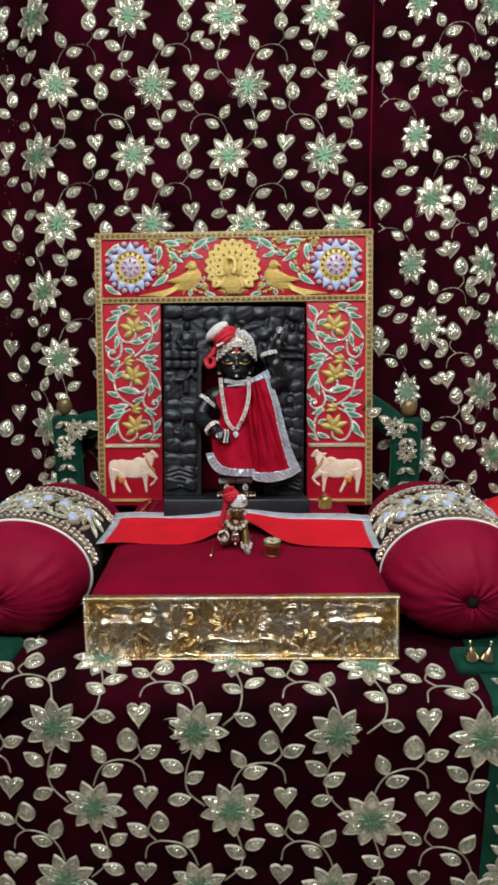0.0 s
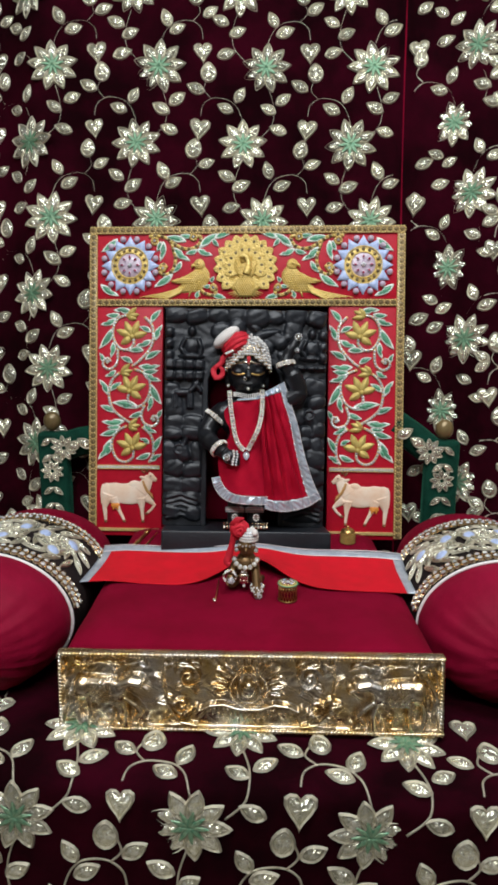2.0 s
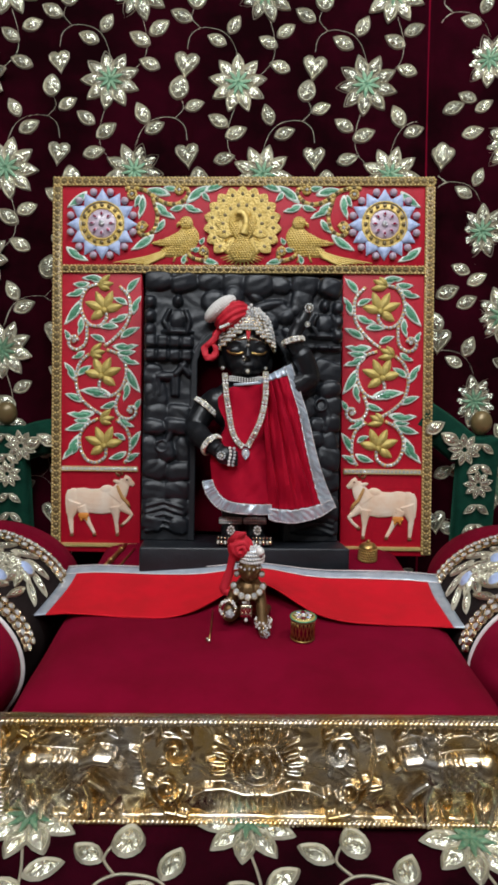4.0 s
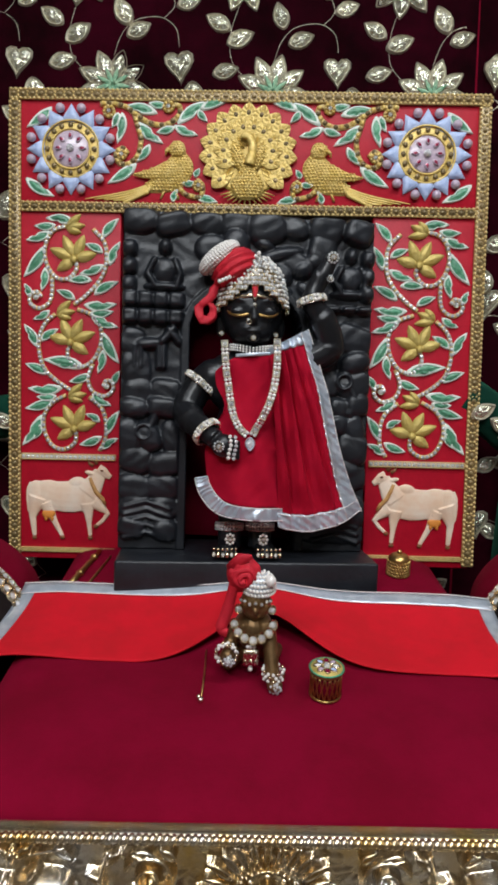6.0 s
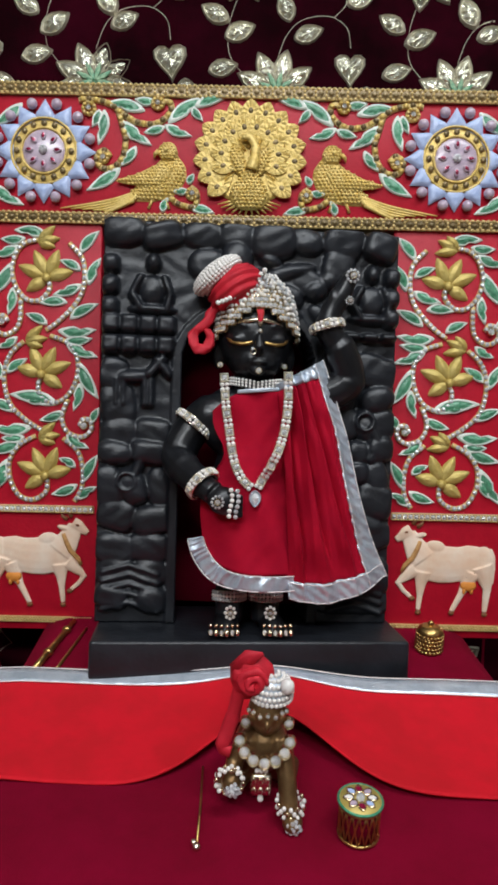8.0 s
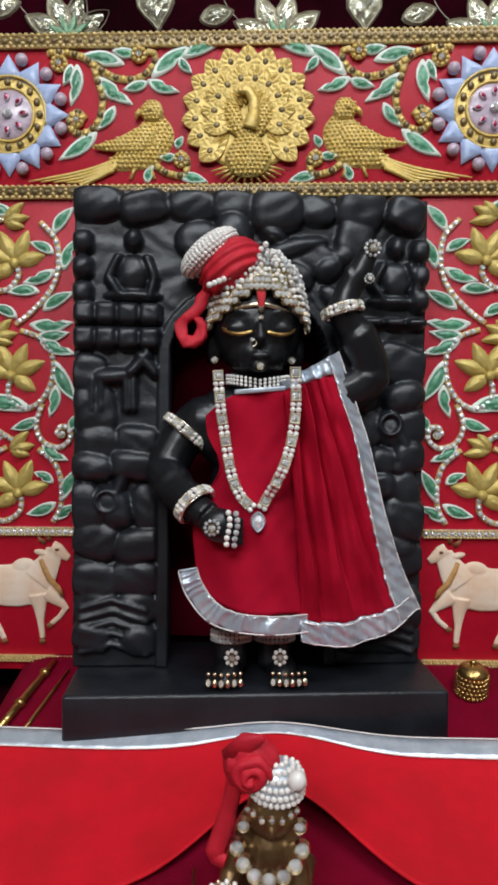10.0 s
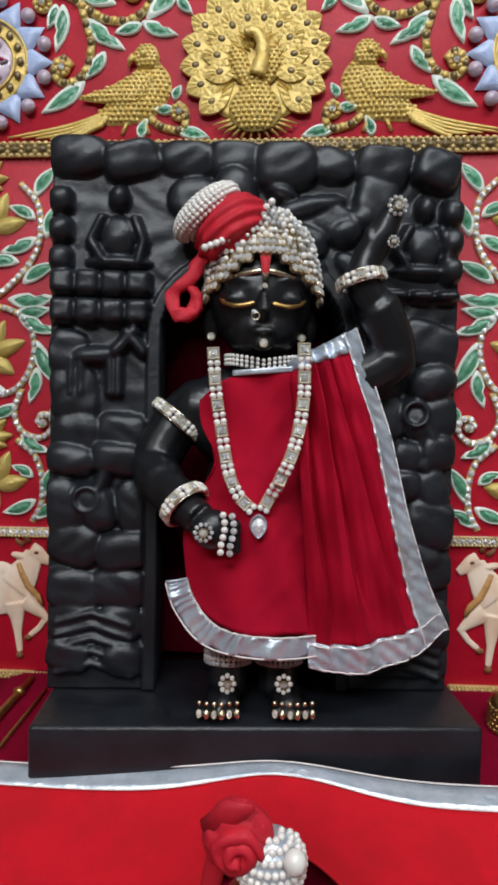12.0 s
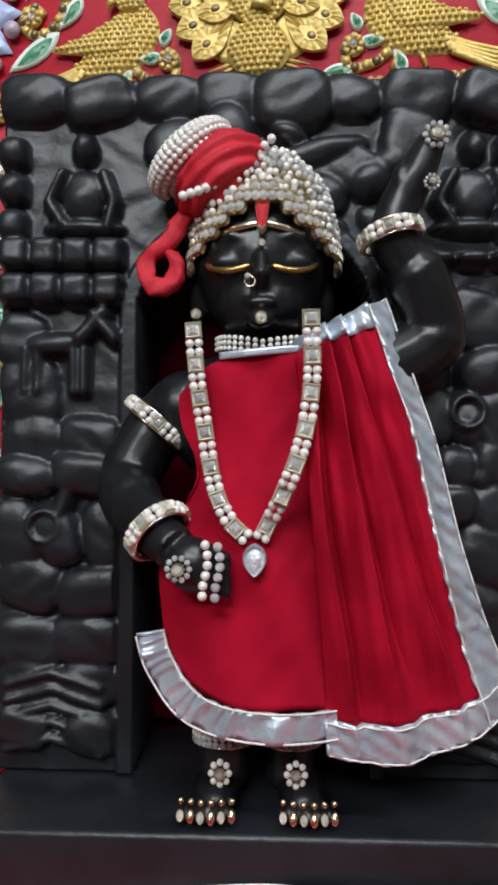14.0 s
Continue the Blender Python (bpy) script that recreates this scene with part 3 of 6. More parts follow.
# bolsters
def bolster(cx, y0, y1, cz, rx, rz, turn, label):
    """Axis along y; y0 is the gathered front end."""
    ob = thing("bolster_cushion", label, "bolster cushion", pose(cx, 0, cz, 0, 0, turn), "bolsters of the throne")
    n = 72

    def skin(ts, mat, name, lab="", pucker=False, out=0.0):
        bm = bmesh.new()
        rings = []
        for y, f in ts:
            ring = []
            for k in range(n):
                w = 2 * math.pi * k / n
                f2 = f
                if pucker:
                    f2 = f + (1 - f) * f * 0.17 * math.sin(w * 23 + 3 * math.sin(w * 3)) + 0.004 * math.sin(w * 9 + y * 60)
                wave = 1 + 0.012 * math.sin(w * 3 + y * 11)
                ring.append(bm.verts.new(((rx + out) * f2 * wave * math.cos(w), y + (0.003 * math.sin(w * 23 + 3 * math.sin(w * 3)) * (1 - f) if pucker else 0), (rz + out) * f2 * wave * math.sin(w))))
            rings.append(ring)
        for a, b in zip(rings[:-1], rings[1:]):
            for k in range(n):
                bm.faces.new((a[k], a[(k + 1) % n], b[(k + 1) % n], b[k]))
        return part(name, bm, mat, ob, lab)
    d = y1 - y0
    skin([(y0 + 0.012, 0.03), (y0 + 0.004, 0.09), (y0, 0.2), (y0 + 0.002, 0.35), (y0 + 0.008, 0.52), (y0 + 0.018, 0.68), (y0 + 0.032, 0.82),
          (y0 + 0.052, 0.93), (y0 + 0.08, 0.99), (y0 + 0.1, 1.0)], M_SATIN, "end_cover", "gathered crimson satin end", True)
    skin([(y0 + 0.1, 1.0), (y0 + 0.14, 1.02), (y0 + 0.2, 1.02), (y0 + 0.25, 1.0)], M_BLACKV, "embroidered_band", "black velvet band with silver embroidery")
    skin([(y0 + 0.25, 1.0), (y1 - 0.06, 1.0), (y1 - 0.03, 0.93), (y1 - 0.01, 0.75), (y1, 0.4), (y1, 0.02)], M_SEAT, "rear_cover", "crimson velvet rear end")
    for y in (y0 + 0.1, y0 + 0.25):
        bm = bmesh.new()
        tube(bm, [((rx + 0.001) * math.cos(2 * math.pi * k / n), y, (rz + 0.001) * math.sin(2 * math.pi * k / n)) for k in range(n)], 0.0022, 6, True)
        part("piping", bm, M_THREAD, ob, "pale thread piping")
    bm = bmesh.new()
    ball(bm, (0, y0 + 0.004, 0), (0.009, 0.005, 0.009))
    part("button", bm, M_BLACKV, ob, "dark cloth button")
    rr = random.Random(3)

    def on(w, y, lift=0.001):
        p = Vector(((rx * 1.02 + lift) * math.cos(w), y, (rz * 1.02 + lift) * math.sin(w)))
        nrm = Vector((math.cos(w) / rx, 0, math.sin(w) / rz)).normalized()
        q = Vector((0, -1, 0)).rotation_difference(nrm)
        return Matrix.Translation(p) @ q.to_matrix().to_4x4()
    # bead rows round the band and leaf sprays on it
    for y, r in ((y0 + 0.109, 0.0052), (y0 + 0.121, 0.0046), (y0 + 0.231, 0.0050), (y0 + 0.243, 0.0044)):
        for k in range(32):
            w = math.radians(10 + 160 * k / 31)
            place("sewn_bead", STUD, None, ob, "", None, on(w, y) @ at(0, 0, 0, 0, rr.uniform(0, 90), 0, (r, r, r)))
    for w0 in (55, 92, 130):
        wc = math.radians(w0)
        for k in range(11):
            a = 2 * math.pi * k / 11
            for q, size in ((0.018, 1.15), (0.040, 1.0)):
                w, y = wc + q * math.cos(a) / rx * 1.15, y0 + 0.176 + q * math.sin(a)
                place("sewn_leaf", LEAF, None, ob, "", None, on(w, y) @ at(0, 0, 0, 0, math.degrees(a) + rr.uniform(-15, 15), 0, (size * 0.45, 1, size)))
        place("sewn_flower", FLOWER, None, ob, "", None, on(wc, y0 + 0.176, 0.002) @ at(0, 0, 0, 0, 0, 0, (0.42, 0.8, 0.42)))
        for k in range(3):
            a = 2 * math.pi * k / 3 + 0.4
            place("blue_gem", BLUESTUD, None, ob, "", None, on(wc + 0.024 * math.cos(a) / rx, y0 + 0.176 + 0.024 * math.sin(a), 0.002) @ at(0, 0, 0, 0, 0, 0, (0.0100, 0.006, 0.0135)))
    return ob


bm = bmesh.new()
gem(bm, [(math.cos(k * math.pi / 6), math.sin(k * math.pi / 6)) for k in range(12)], 0.6, 0.1, 0, 1)
BLUESTUD = mesh_of("blue_gem", bm, [M_BLUE, M_ZARI])
bolster(0.378, 0.905, 1.24, 0.927, 0.107, 0.084, 1.5, "crimson satin bolster with a black embroidered band on the throne")
bolster(-0.326, 0.885, 1.22, 0.924, 0.109, 0.083, -1.5, "crimson satin bolster with a silver-flowered black band on the throne")


# green back posts of the throne
def back_post(side, x0, x1, xin, zt0, zt1, label):
    """An upright post and a top rail that runs in behind the panel."""
    bm = bmesh.new()
    box(bm, (x0, 1.282, 0.84), (x1, 1.310, 1.100), 0.006)
    post = part("back_post", bm, M_GREENV, throne, label)
    bm = bmesh.new()
    xa = (x0 + x1) / 2
    pts = [(xa - 0.018 * side, 1.297, zt0), (xin, 1.297, zt1)]
    tube(bm, spline([pts[0], ((pts[0][0] + pts[1][0]) / 2, 1.297, (zt0 + zt1) / 2 + 0.002), pts[1]], 4), 0.024, 10, flat=0.55)
    rail = part("top_rail", bm, M_GREENV, throne, "green velvet rail")
    bm = bmesh.new()
    ball(bm, (xa + 0.002 * side, 1.297, 1.118), (0.0145, 0.012, 0.0165))
    part("finial", bm, M_AMBER, throne, "dull brown knob on the post")
    for k in range(5):
        m = pose(xa, 1.280, 0.98 + 0.028 * k)
        place("twin_leaf" if k != 2 else "embroidered_flower", LEAFPAIR if k != 2 else FLOWER, None, post, "", None,
              m @ at(0, 0, 0, 0, 180, 0, (0.9,) * 3 if k != 2 else (0.45,) * 3))
    for k in range(3):
        a = (k + 0.2) / 3
        x, z = pts[0][0] + (pts[1][0] - pts[0][0]) * a, pts[0][2] + (pts[1][2] - pts[0][2]) * a
        place("embroidered_leaf" if k else "embroidered_flower", LEAF if k else FLOWER, None, rail, "", None,
              at(x, 1.280, z, 0, 60 * side * (-1) ** k, 0, (0.85,) * 3 if k else (0.5,) * 3))


back_post(-1, -0.342, -0.292, -0.246, 1.075, 1.089, "green velvet post with foil leaves")
back_post(1, 0.300, 0.353, 0.247, 1.081, 1.125, "green velvet post with foil leaves")

# red cushion beyond the bolster, and the bell pairs on the ledge
bm = bmesh.new()
ball(bm, (0, 0, 0), (0.11, 0.1, 0.055), None, 28, 16)
for v in bm.verts:
    v.co.z += 0.004 * math.sin(v.co.x * 60) * math.cos(v.co.y * 50)
ob = finish("red_cushion", bm, M_CLOTH, None, "", True, pose(0.54, 1.2, 0.92, 0, 8, 0))
tagged(ob, "plain bright red cushion beside the bolster", "cushion")


# ---- ornamented red panel round the stele, leaning and turned a little ----
PANEL_POSE = pose(PIVOT.x + 0.0067, PIVOT.y, PIVOT.z, -LEAN_BACK, -0.57, 0.55)
panel = thing("ornate_panel", "red lacquered gate-shaped panel with gold trim, enamel flowers and cows", "panel", PANEL_POSE)
bm = bmesh.new()
box(bm, (-0.25, 0, 0.382), (0.25, 0.014, 0.503), 0.001)
part("top_board", bm, M_RED, panel)
PILLARS = []
for s in (-1, 1):
    bm = bmesh.new()
    box(bm, (min(s * 0.135, s * 0.25), 0, 0.0), (max(s * 0.135, s * 0.25), 0.014, 0.3815), 0.001)
    PILLARS.append(part("side_board", bm, M_RED, panel))


def trim(x0, z0, x1, z1, w, pitch=0.0066, mi=1):
    """A gold strip with a row of set stones and beaded rims."""
    bm = bmesh.new()
    dx, dz = x1 - x0, z1 - z0
    ln = math.hypot(dx, dz)
    rot = pose((x0 + x1) / 2, 0, (z0 + z1) / 2, 0, -math.degrees(math.atan2(dz, dx)), 0)
    box(bm, (-ln / 2, -0.003, -w / 2), (ln / 2, 0.0145, w / 2), 0.0012)
    k = int(ln / pitch)
    for i in range(k):
        x = -ln / 2 + (i + 0.5) * ln / k
        g0 = len(bm.faces)
        ball(bm, (x, -0.003, 0), (pitch * 0.3, 0.0016, w * 0.2), None, 8, 5)
        bm.faces.ensure_lookup_table()
        for f in bm.faces[g0:]:
            f.material_index = mi
        for sgn in (-1, 1):
            ball(bm, (x + 0.5 * pitch, -0.003, sgn * w * 0.16), (pitch * 0.16, 0.0014, w * 0.15), pose(0, 0, 0, 0, 28 * sgn, 0), 6, 4)
            for q in (-0.25, 0.25):
                ball(bm, (x + q * pitch, -0.003, sgn * w * 0.4), (pitch * 0.22, 0.0014, pitch * 0.17), None, 6, 4)
    return part("bead_trim", bm, [M_TRIM, M_AMBER, M_DIAMOND], panel, "gold bead trim", True, rot)


trim(-0.255, 0.499, 0.255, 0.499, 0.0115, 0.0098)
trim(-0.249, 0.002, -0.249, 0.4925, 0.0125, 0.0098)
trim(0.249, 0.002, 0.249, 0.4925, 0.0125, 0.0098)
trim(-0.2425, 0.382, 0.2425, 0.382, 0.0105, 0.0098)
for s in (-1, 1):
    trim(s * 0.138, 0.113, s * 0.242, 0.113, 0.007, 0.005, 2)
    trim(s * 0.138, 0.010, s * 0.242, 0.010, 0.005, 0.005, 0)


# shared leaves: a broad enamel blade with a pale raised rim, bent to one side, some with a notch
def leaf_mesh(bend, notch):
    bm = bmesh.new()
    pts = outline_leaf(0.033, 0.0112, 0.8, 18)
    if notch:
        pts = [(x * (0.55 if x * bend > 0 and 0.016 < z < 0.021 else 1), z) for x, z in pts]
    gem(bm, pts, 0.0026, 0.15, 0, 1, 0.0, 0.45)
    for v in bm.verts:
        v.co.x += bend * (7.0 * v.co.z ** 2 - 0.1 * v.co.z)
    return mesh_of("enamel_leaf", bm, [M_LEAF, M_LEAFRIM], True)


ENAMEL_LEAVES = {(b, k): leaf_mesh(b, k) for b in (-1, 1) for k in (0, 1)}


def enamel_leaves(rows, s, parent):
    """Rows of (x, z, turn, size), mirrored for s = -1."""
    for i, (x, z, turn, size) in enumerate(rows):
        bend = 1 if (turn > 0) == (abs(turn) < 90) else -1
        place("enamel_leaf", ENAMEL_LEAVES[(bend * s, i % 2)], None, parent, "", None,
              at(s * x, -0.0005, z, 0, s * turn, 0, (0.45 + 0.55 * size, 1, size)))


def beaded(name, pts, r, parent, mats, label="", y=0.0):
    """A cord of small set stones along pts."""
    bm = bmesh.new()
    pts = [(p.x, p.z) for p in spline([(x, 0, z) for x, z in pts], 12)]
    tube(bm, [(x, y - 0.001, z) for x, z in pts], r * 0.9, 6, flat=0.6)
    acc, last, i = 0.0, pts[0], 0
    for p in pts:
        acc += math.hypot(p[0] - last[0], p[1] - last[1])
        last = p
        if acc > r * 1.7:
            acc = 0.0
            g0 = len(bm.faces)
            ball(bm, (p[0], y - 0.0022, p[1]), (r * 0.85, r * 0.7, r * 0.85), None, 7, 5)
            bm.faces.ensure_lookup_table()
            i += 1
            for f in bm.faces[g0:]:
                f.material_index = 1 + i % (len(mats) - 1)
    return part(name, bm, mats, parent, label)


def ring(cx, cz, r, n=12):
    return [(cx + r * math.cos(2 * math.pi * k / n), cz + r * math.sin(2 * math.pi * k / n)) for k in range(n + 1)]


def beaded_form(bm, outline, height, r, pitch, y=0.0):
    """A low dome over a star-shaped outline, covered with rows of beads."""
    pts = [(p.x, p.z) for p in spline([(x, 0, z) for x, z in outline + outline[:1]], 5)][:-1]
    cx, cz = sum(p[0] for p in pts) / len(pts), sum(p[1] for p in pts) / len(pts)
    n = len(pts)
    rings = []
    for f in (1.0, 0.93, 0.75, 0.45):
        rings.append([bm.verts.new((cx + (x - cx) * f, y - height * math.sqrt(1.0001 - f * f), cz + (z - cz) * f)) for x, z in pts])
    for a, b in zip(rings[:-1], rings[1:]):
        for k in range(n):
            bm.faces.new((a[k], a[(k + 1) % n], b[(k + 1) % n], b[k]))
    top = bm.verts.new((cx, y - height, cz))
    for k in range(n):
        bm.faces.new((rings[3][k], rings[3][(k + 1) % n], top))
    angles = sorted((math.atan2(z - cz, x - cx), math.hypot(x - cx, z - cz)) for x, z in pts)
    xs, zs = [p[0] for p in pts], [p[1] for p in pts]
    row, z = 0, min(zs)
    while z < max(zs):
        x = min(xs) + (row % 2) * pitch / 2
        while x < max(xs):
            a, d = math.atan2(z - cz, x - cx), math.hypot(x - cx, z - cz)
            reach = np.interp(a, [q[0] for q in angles], [q[1] for q in angles])
            if d < reach - r * 0.4:
                f = d / reach
                ball(bm, (x, y - height * math.sqrt(1 - f * f), z), (r, r * 0.8, r * 0.85), None, 6, 4)
            x += pitch
        z += pitch * 0.86
        row += 1


# climbing vine of one pillar: leaves beside the upper, middle and lower loop
LEAVES_UPPER = [(0.1547, 0.3496, -31, 0.83), (0.1466, 0.3206, -15, 0.85), (0.1540, 0.3339, 55, 0.66), (0.1531, 0.3216, 119, 0.86), (0.1657, 0.3043, 83, 0.80), (0.1855, 0.3655, 74, 0.94),
                (0.2053, 0.3631, 102, 0.71), (0.2109, 0.3560, 118, 0.86), (0.2162, 0.3414, 152, 1.27), (0.2169, 0.3179, 180, 0.79), (0.1636, 0.2891, -53, 0.92), (0.1746, 0.2785, -95, 1.09)]
LEAVES_MIDDLE = [(0.1683, 0.2699, -94, 0.80), (0.1671, 0.2678, -121, 1.00), (0.1546, 0.2503, -158, 1.19), (0.1536, 0.2306, 177, 0.81), (0.1841, 0.2836, 55, 0.69), (0.2117, 0.2720, 129, 0.63),
                 (0.2210, 0.2382, -45, 0.71), (0.2253, 0.2317, 22, 0.87), (0.2138, 0.2024, 57, 0.82), (0.1967, 0.1887, 99, 1.18), (0.1734, 0.2103, 73, 1.39), (0.1863, 0.2154, 109, 0.51)]
LEAVES_LOWER = [(0.1670, 0.2043, 120, 0.76), (0.2037, 0.1797, 103, 0.67), (0.2065, 0.1758, 116, 1.02), (0.2191, 0.1591, 154, 1.25), (0.2213, 0.1486, 167, 0.57), (0.1559, 0.1517, 51, 0.55),
                (0.1490, 0.1377, -20, 0.92), (0.1537, 0.1220, -46, 0.66), (0.1538, 0.1363, 120, 0.80), (0.1652, 0.1831, -130, 0.76), (0.1410, 0.1934, -11, 0.48), (0.2336, 0.2853, 9, 0.48)]
VINES_UPPER = [[(0.1840, 0.3259), (0.1823, 0.3167), (0.1906, 0.3065), (0.2024, 0.3062), (0.2125, 0.3164), (0.2171, 0.3323), (0.2138, 0.3478), (0.2055, 0.3579), (0.1936, 0.3614)],
               [(0.1648, 0.3590), (0.1527, 0.3456), (0.1502, 0.3299), (0.1521, 0.3143), (0.1606, 0.3002), (0.1743, 0.2863), (0.1851, 0.2784)],
               [(0.2089, 0.3085), (0.2089, 0.2902), (0.2127, 0.2793), (0.2235, 0.2737), (0.2325, 0.2792), (0.2321, 0.2884), (0.2249, 0.2913), (0.2204, 0.2859)]]
VINES_LOWER = [[(0.1814, 0.2735), (0.1658, 0.2677), (0.1570, 0.2569), (0.1550, 0.2411), (0.1596, 0.2256), (0.1679, 0.2153), (0.1786, 0.2117), (0.1884, 0.2166), (0.1917, 0.2267), (0.1890, 0.2344)],
               [(0.2053, 0.2678), (0.2163, 0.2577), (0.2221, 0.2448), (0.2228, 0.2277), (0.2170, 0.2091), (0.2030, 0.1955), (0.1888, 0.1866)],
               [(0.1639, 0.2152), (0.1691, 0.1983), (0.1638, 0.1849), (0.1508, 0.1805), (0.1421, 0.1868), (0.1428, 0.1955), (0.1496, 0.1968), (0.1525, 0.1911)],
               [(0.1680, 0.1790), (0.1545, 0.1675), (0.1493, 0.1515), (0.1500, 0.1330), (0.1564, 0.1205)],
               [(0.1930, 0.1806), (0.2079, 0.1719), (0.2170, 0.1577), (0.2164, 0.1405), (0.2085, 0.1257), (0.1954, 0.1213), (0.1832, 0.1288), (0.1820, 0.1407)]]


def lily(x, z, s, parent):
    """A gilt lily of five broad pointed petals over a rolled stalk."""
    bm = bmesh.new()
    for a, ln in ((-76, 0.025), (-22, 0.028), (26, 0.028), (68, 0.029), (124, 0.023)):
        gem(bm, outline_leaf(ln, 0.0125, 0.75, 14), 0.0034, 0.3, 0, 0, 0, 1.0, pose(0, 0, 0, 0, a, 0))
    ball(bm, (0, -0.003, -0.001), (0.0042, 0.003, 0.0042), None, 10, 7)
    part("gilt_flower", bm, M_GILT_DULL, parent, "pale gold lily", True, at(x, -0.0005, z, 0, 0, 0, (s, 1, 1)))


for s, board in ((-1, PILLARS[0]), (1, PILLARS[1])):
    for rows in (LEAVES_UPPER, LEAVES_MIDDLE, LEAVES_LOWER):
        enamel_leaves(rows, s, board)
    for line in VINES_UPPER + VINES_LOWER:
        beaded("stone_vine", [(s * x, z) for x, z in line], 0.0027, board, [M_TRIM, M_DIAMOND, M_DIAMOND], "cord of set stones")
    for x, z in ((0.2257, 0.2855), (0.1485, 0.1910)):
        place("round_gem", STUD, None, board, "", None, at(s * x, -0.0015, z, 0, 0, 0, (0.0042,) * 3))
    for x, z, turn in ((0.1850, 0.3272, 1), (0.1886, 0.2384, -1), (0.1839, 0.1447, 1)):
        lily(s * x, z, s * turn, board)
    for x, z in ((0.1937, 0.3596), (0.2040, 0.2678), (0.1910, 0.1787)):
        bm = bmesh.new()
        for a, ln in ((-26, 0.022), (8, 0.021), (34, 0.017)):
            gem(bm, outline_leaf(ln, 0.0095, 0.8, 12), 0.0034, 0.3, 0, 0, 0, 1.0, pose(0, 0, 0, 0, a, 0))
        part("gilt_bud", bm, M_GILT_DULL, board, "pale gold bud", True, at(s * x, -0.001, z, 0, -72 * s, 0))

# top band: round flowers, fan disc, two perched forms, scrolls
bm = bmesh.new()
gem(bm, [(-0.0085, 0.0), (-0.0098, 0.0045), (-0.0072, 0.009), (-0.0036, 0.0145), (0.0, 0.0205), (0.0036, 0.0145), (0.0072, 0.009), (0.0098, 0.0045), (0.0085, 0.0)], 0.003, 0.3, 0, 0, 0, 1.1)
BLUE_PETAL = mesh_of("blue_petal", bm, [M_BLUE], True)
bm = bmesh.new()
ball(bm, (0, -0.002, 0), (0.0050, 0.0042, 0.0050), None, 12, 8)
LILAC_BEAD = mesh_of("lilac_bead", bm, [M_LILAC], True)
bm = bmesh.new()
gem(bm, outline_leaf(0.0088, 0.0052, 0.8, 10), 0.002, 0.2, 0, 1, 0, 0.9)
RUBY_DROP = mesh_of("ruby_drop", bm, [M_RUBY, M_LILAC], True)
bm = bmesh.new()
ball(bm, (0, 0, 0), (0.0027, 0.0014, 0.0030), None, 8, 5)
FEATHER_GEM = mesh_of("feather_gem", bm, [M_AMBER], True)
for s in (-1, 1):
    ros = part("round_flower", ball(bmesh.new(), (0, 0, 0), (0.0315, 0.003, 0.0315), None, 36, 8), M_GILT, panel,
               "blue enamel round flower with ruby drops", True, pose(s * 0.1888, -0.001, 0.4420))
    for k in range(12):
        a = 30 * k
        m = pose(0, 0, 0, 0, a, 0)
        place("blue_petal", BLUE_PETAL, None, ros, "", None, m @ pose(0, -0.0005, 0.0275))
        place("lilac_bead", LILAC_BEAD, None, ros, "", None, pose(0, 0, 0, 0, a + 15, 0) @ pose(0, -0.001, 0.0435))
    for k in range(16):
        a = 2 * math.pi * k / 16
        place("brown_gem", FEATHER_GEM, None, ros, "", None, at(0.0250 * math.cos(a), -0.003, 0.0250 * math.sin(a)))
    for r in (0.0208, 0.0298):
        bm = bmesh.new()
        n = int(2 * math.pi * r / 0.0026)
        tube(bm, [(r * math.cos(2 * math.pi * k / (2 * n)), -0.0024 - 0.0006 * (k % 2), r * math.sin(2 * math.pi * k / (2 * n))) for k in range(2 * n)], 0.0012, 6, True)
        part("gold_rim", bm, M_GILT, ros, "milled gold rim")
    bm = bmesh.new()
    ball(bm, (0, -0.002, 0), (0.0198, 0.0025, 0.0198), None, 24, 8)
    part("inner_disc", bm, M_LILAC, ros)
    for k in range(8):
        place("ruby_drop", RUBY_DROP, None, ros, "", None, pose(0, 0, 0, 0, 45 * k, 0) @ pose(0, -0.0042, 0.0085))
    bead("centre_gem", GEMBALL, ros, 0, -0.005, 0, 0.0042)

bm = bmesh.new()
gem(bm, [(0.043 * math.cos(2 * math.pi * k / 48), 0.043 * math.sin(2 * math.pi * k / 48)) for k in range(48)], 0.0022, 0.04, 0, 0, 0, 0.9)
fan = part("gilt_fan", bm, M_GILT, panel, "scalloped gold fan disc", True, pose(0.0, -0.001, 0.4403))


def feather_mesh(length, width):
    """A pointed feather with barbs running out from its quill."""
    n = 32
    rings = []
    bm = bmesh.new()
    pts = []
    for k in range(n):
        w = 2 * math.pi * k / n
        t = (1 - math.cos(w)) / 2
        pts.append((width / 2 * math.sin(math.pi * t ** 1.35) ** 0.75 * (1 if w < math.pi else -1), t * length))
    c = (0, length * 0.62)
    for f, h in ((1.0, 0.0), (0.96, 0.0016), (0.72, 0.0020), (0.42, 0.0018)):
        rings.append([bm.verts.new((c[0] + (x - c[0]) * f, -h - (0.00055 if k % 2 and 0 < f < 0.99 else 0), c[1] + (z - c[1]) * f)) for k, (x, z) in enumerate(pts)])
    for a, b in zip(rings[:-1], rings[1:]):
        for k in range(n):
            bm.faces.new((a[k], a[(k + 1) % n], b[(k + 1) % n], b[k]))
    bm.faces.new(rings[-1])
    return mesh_of("gilt_feather", bm, [M_GILT])


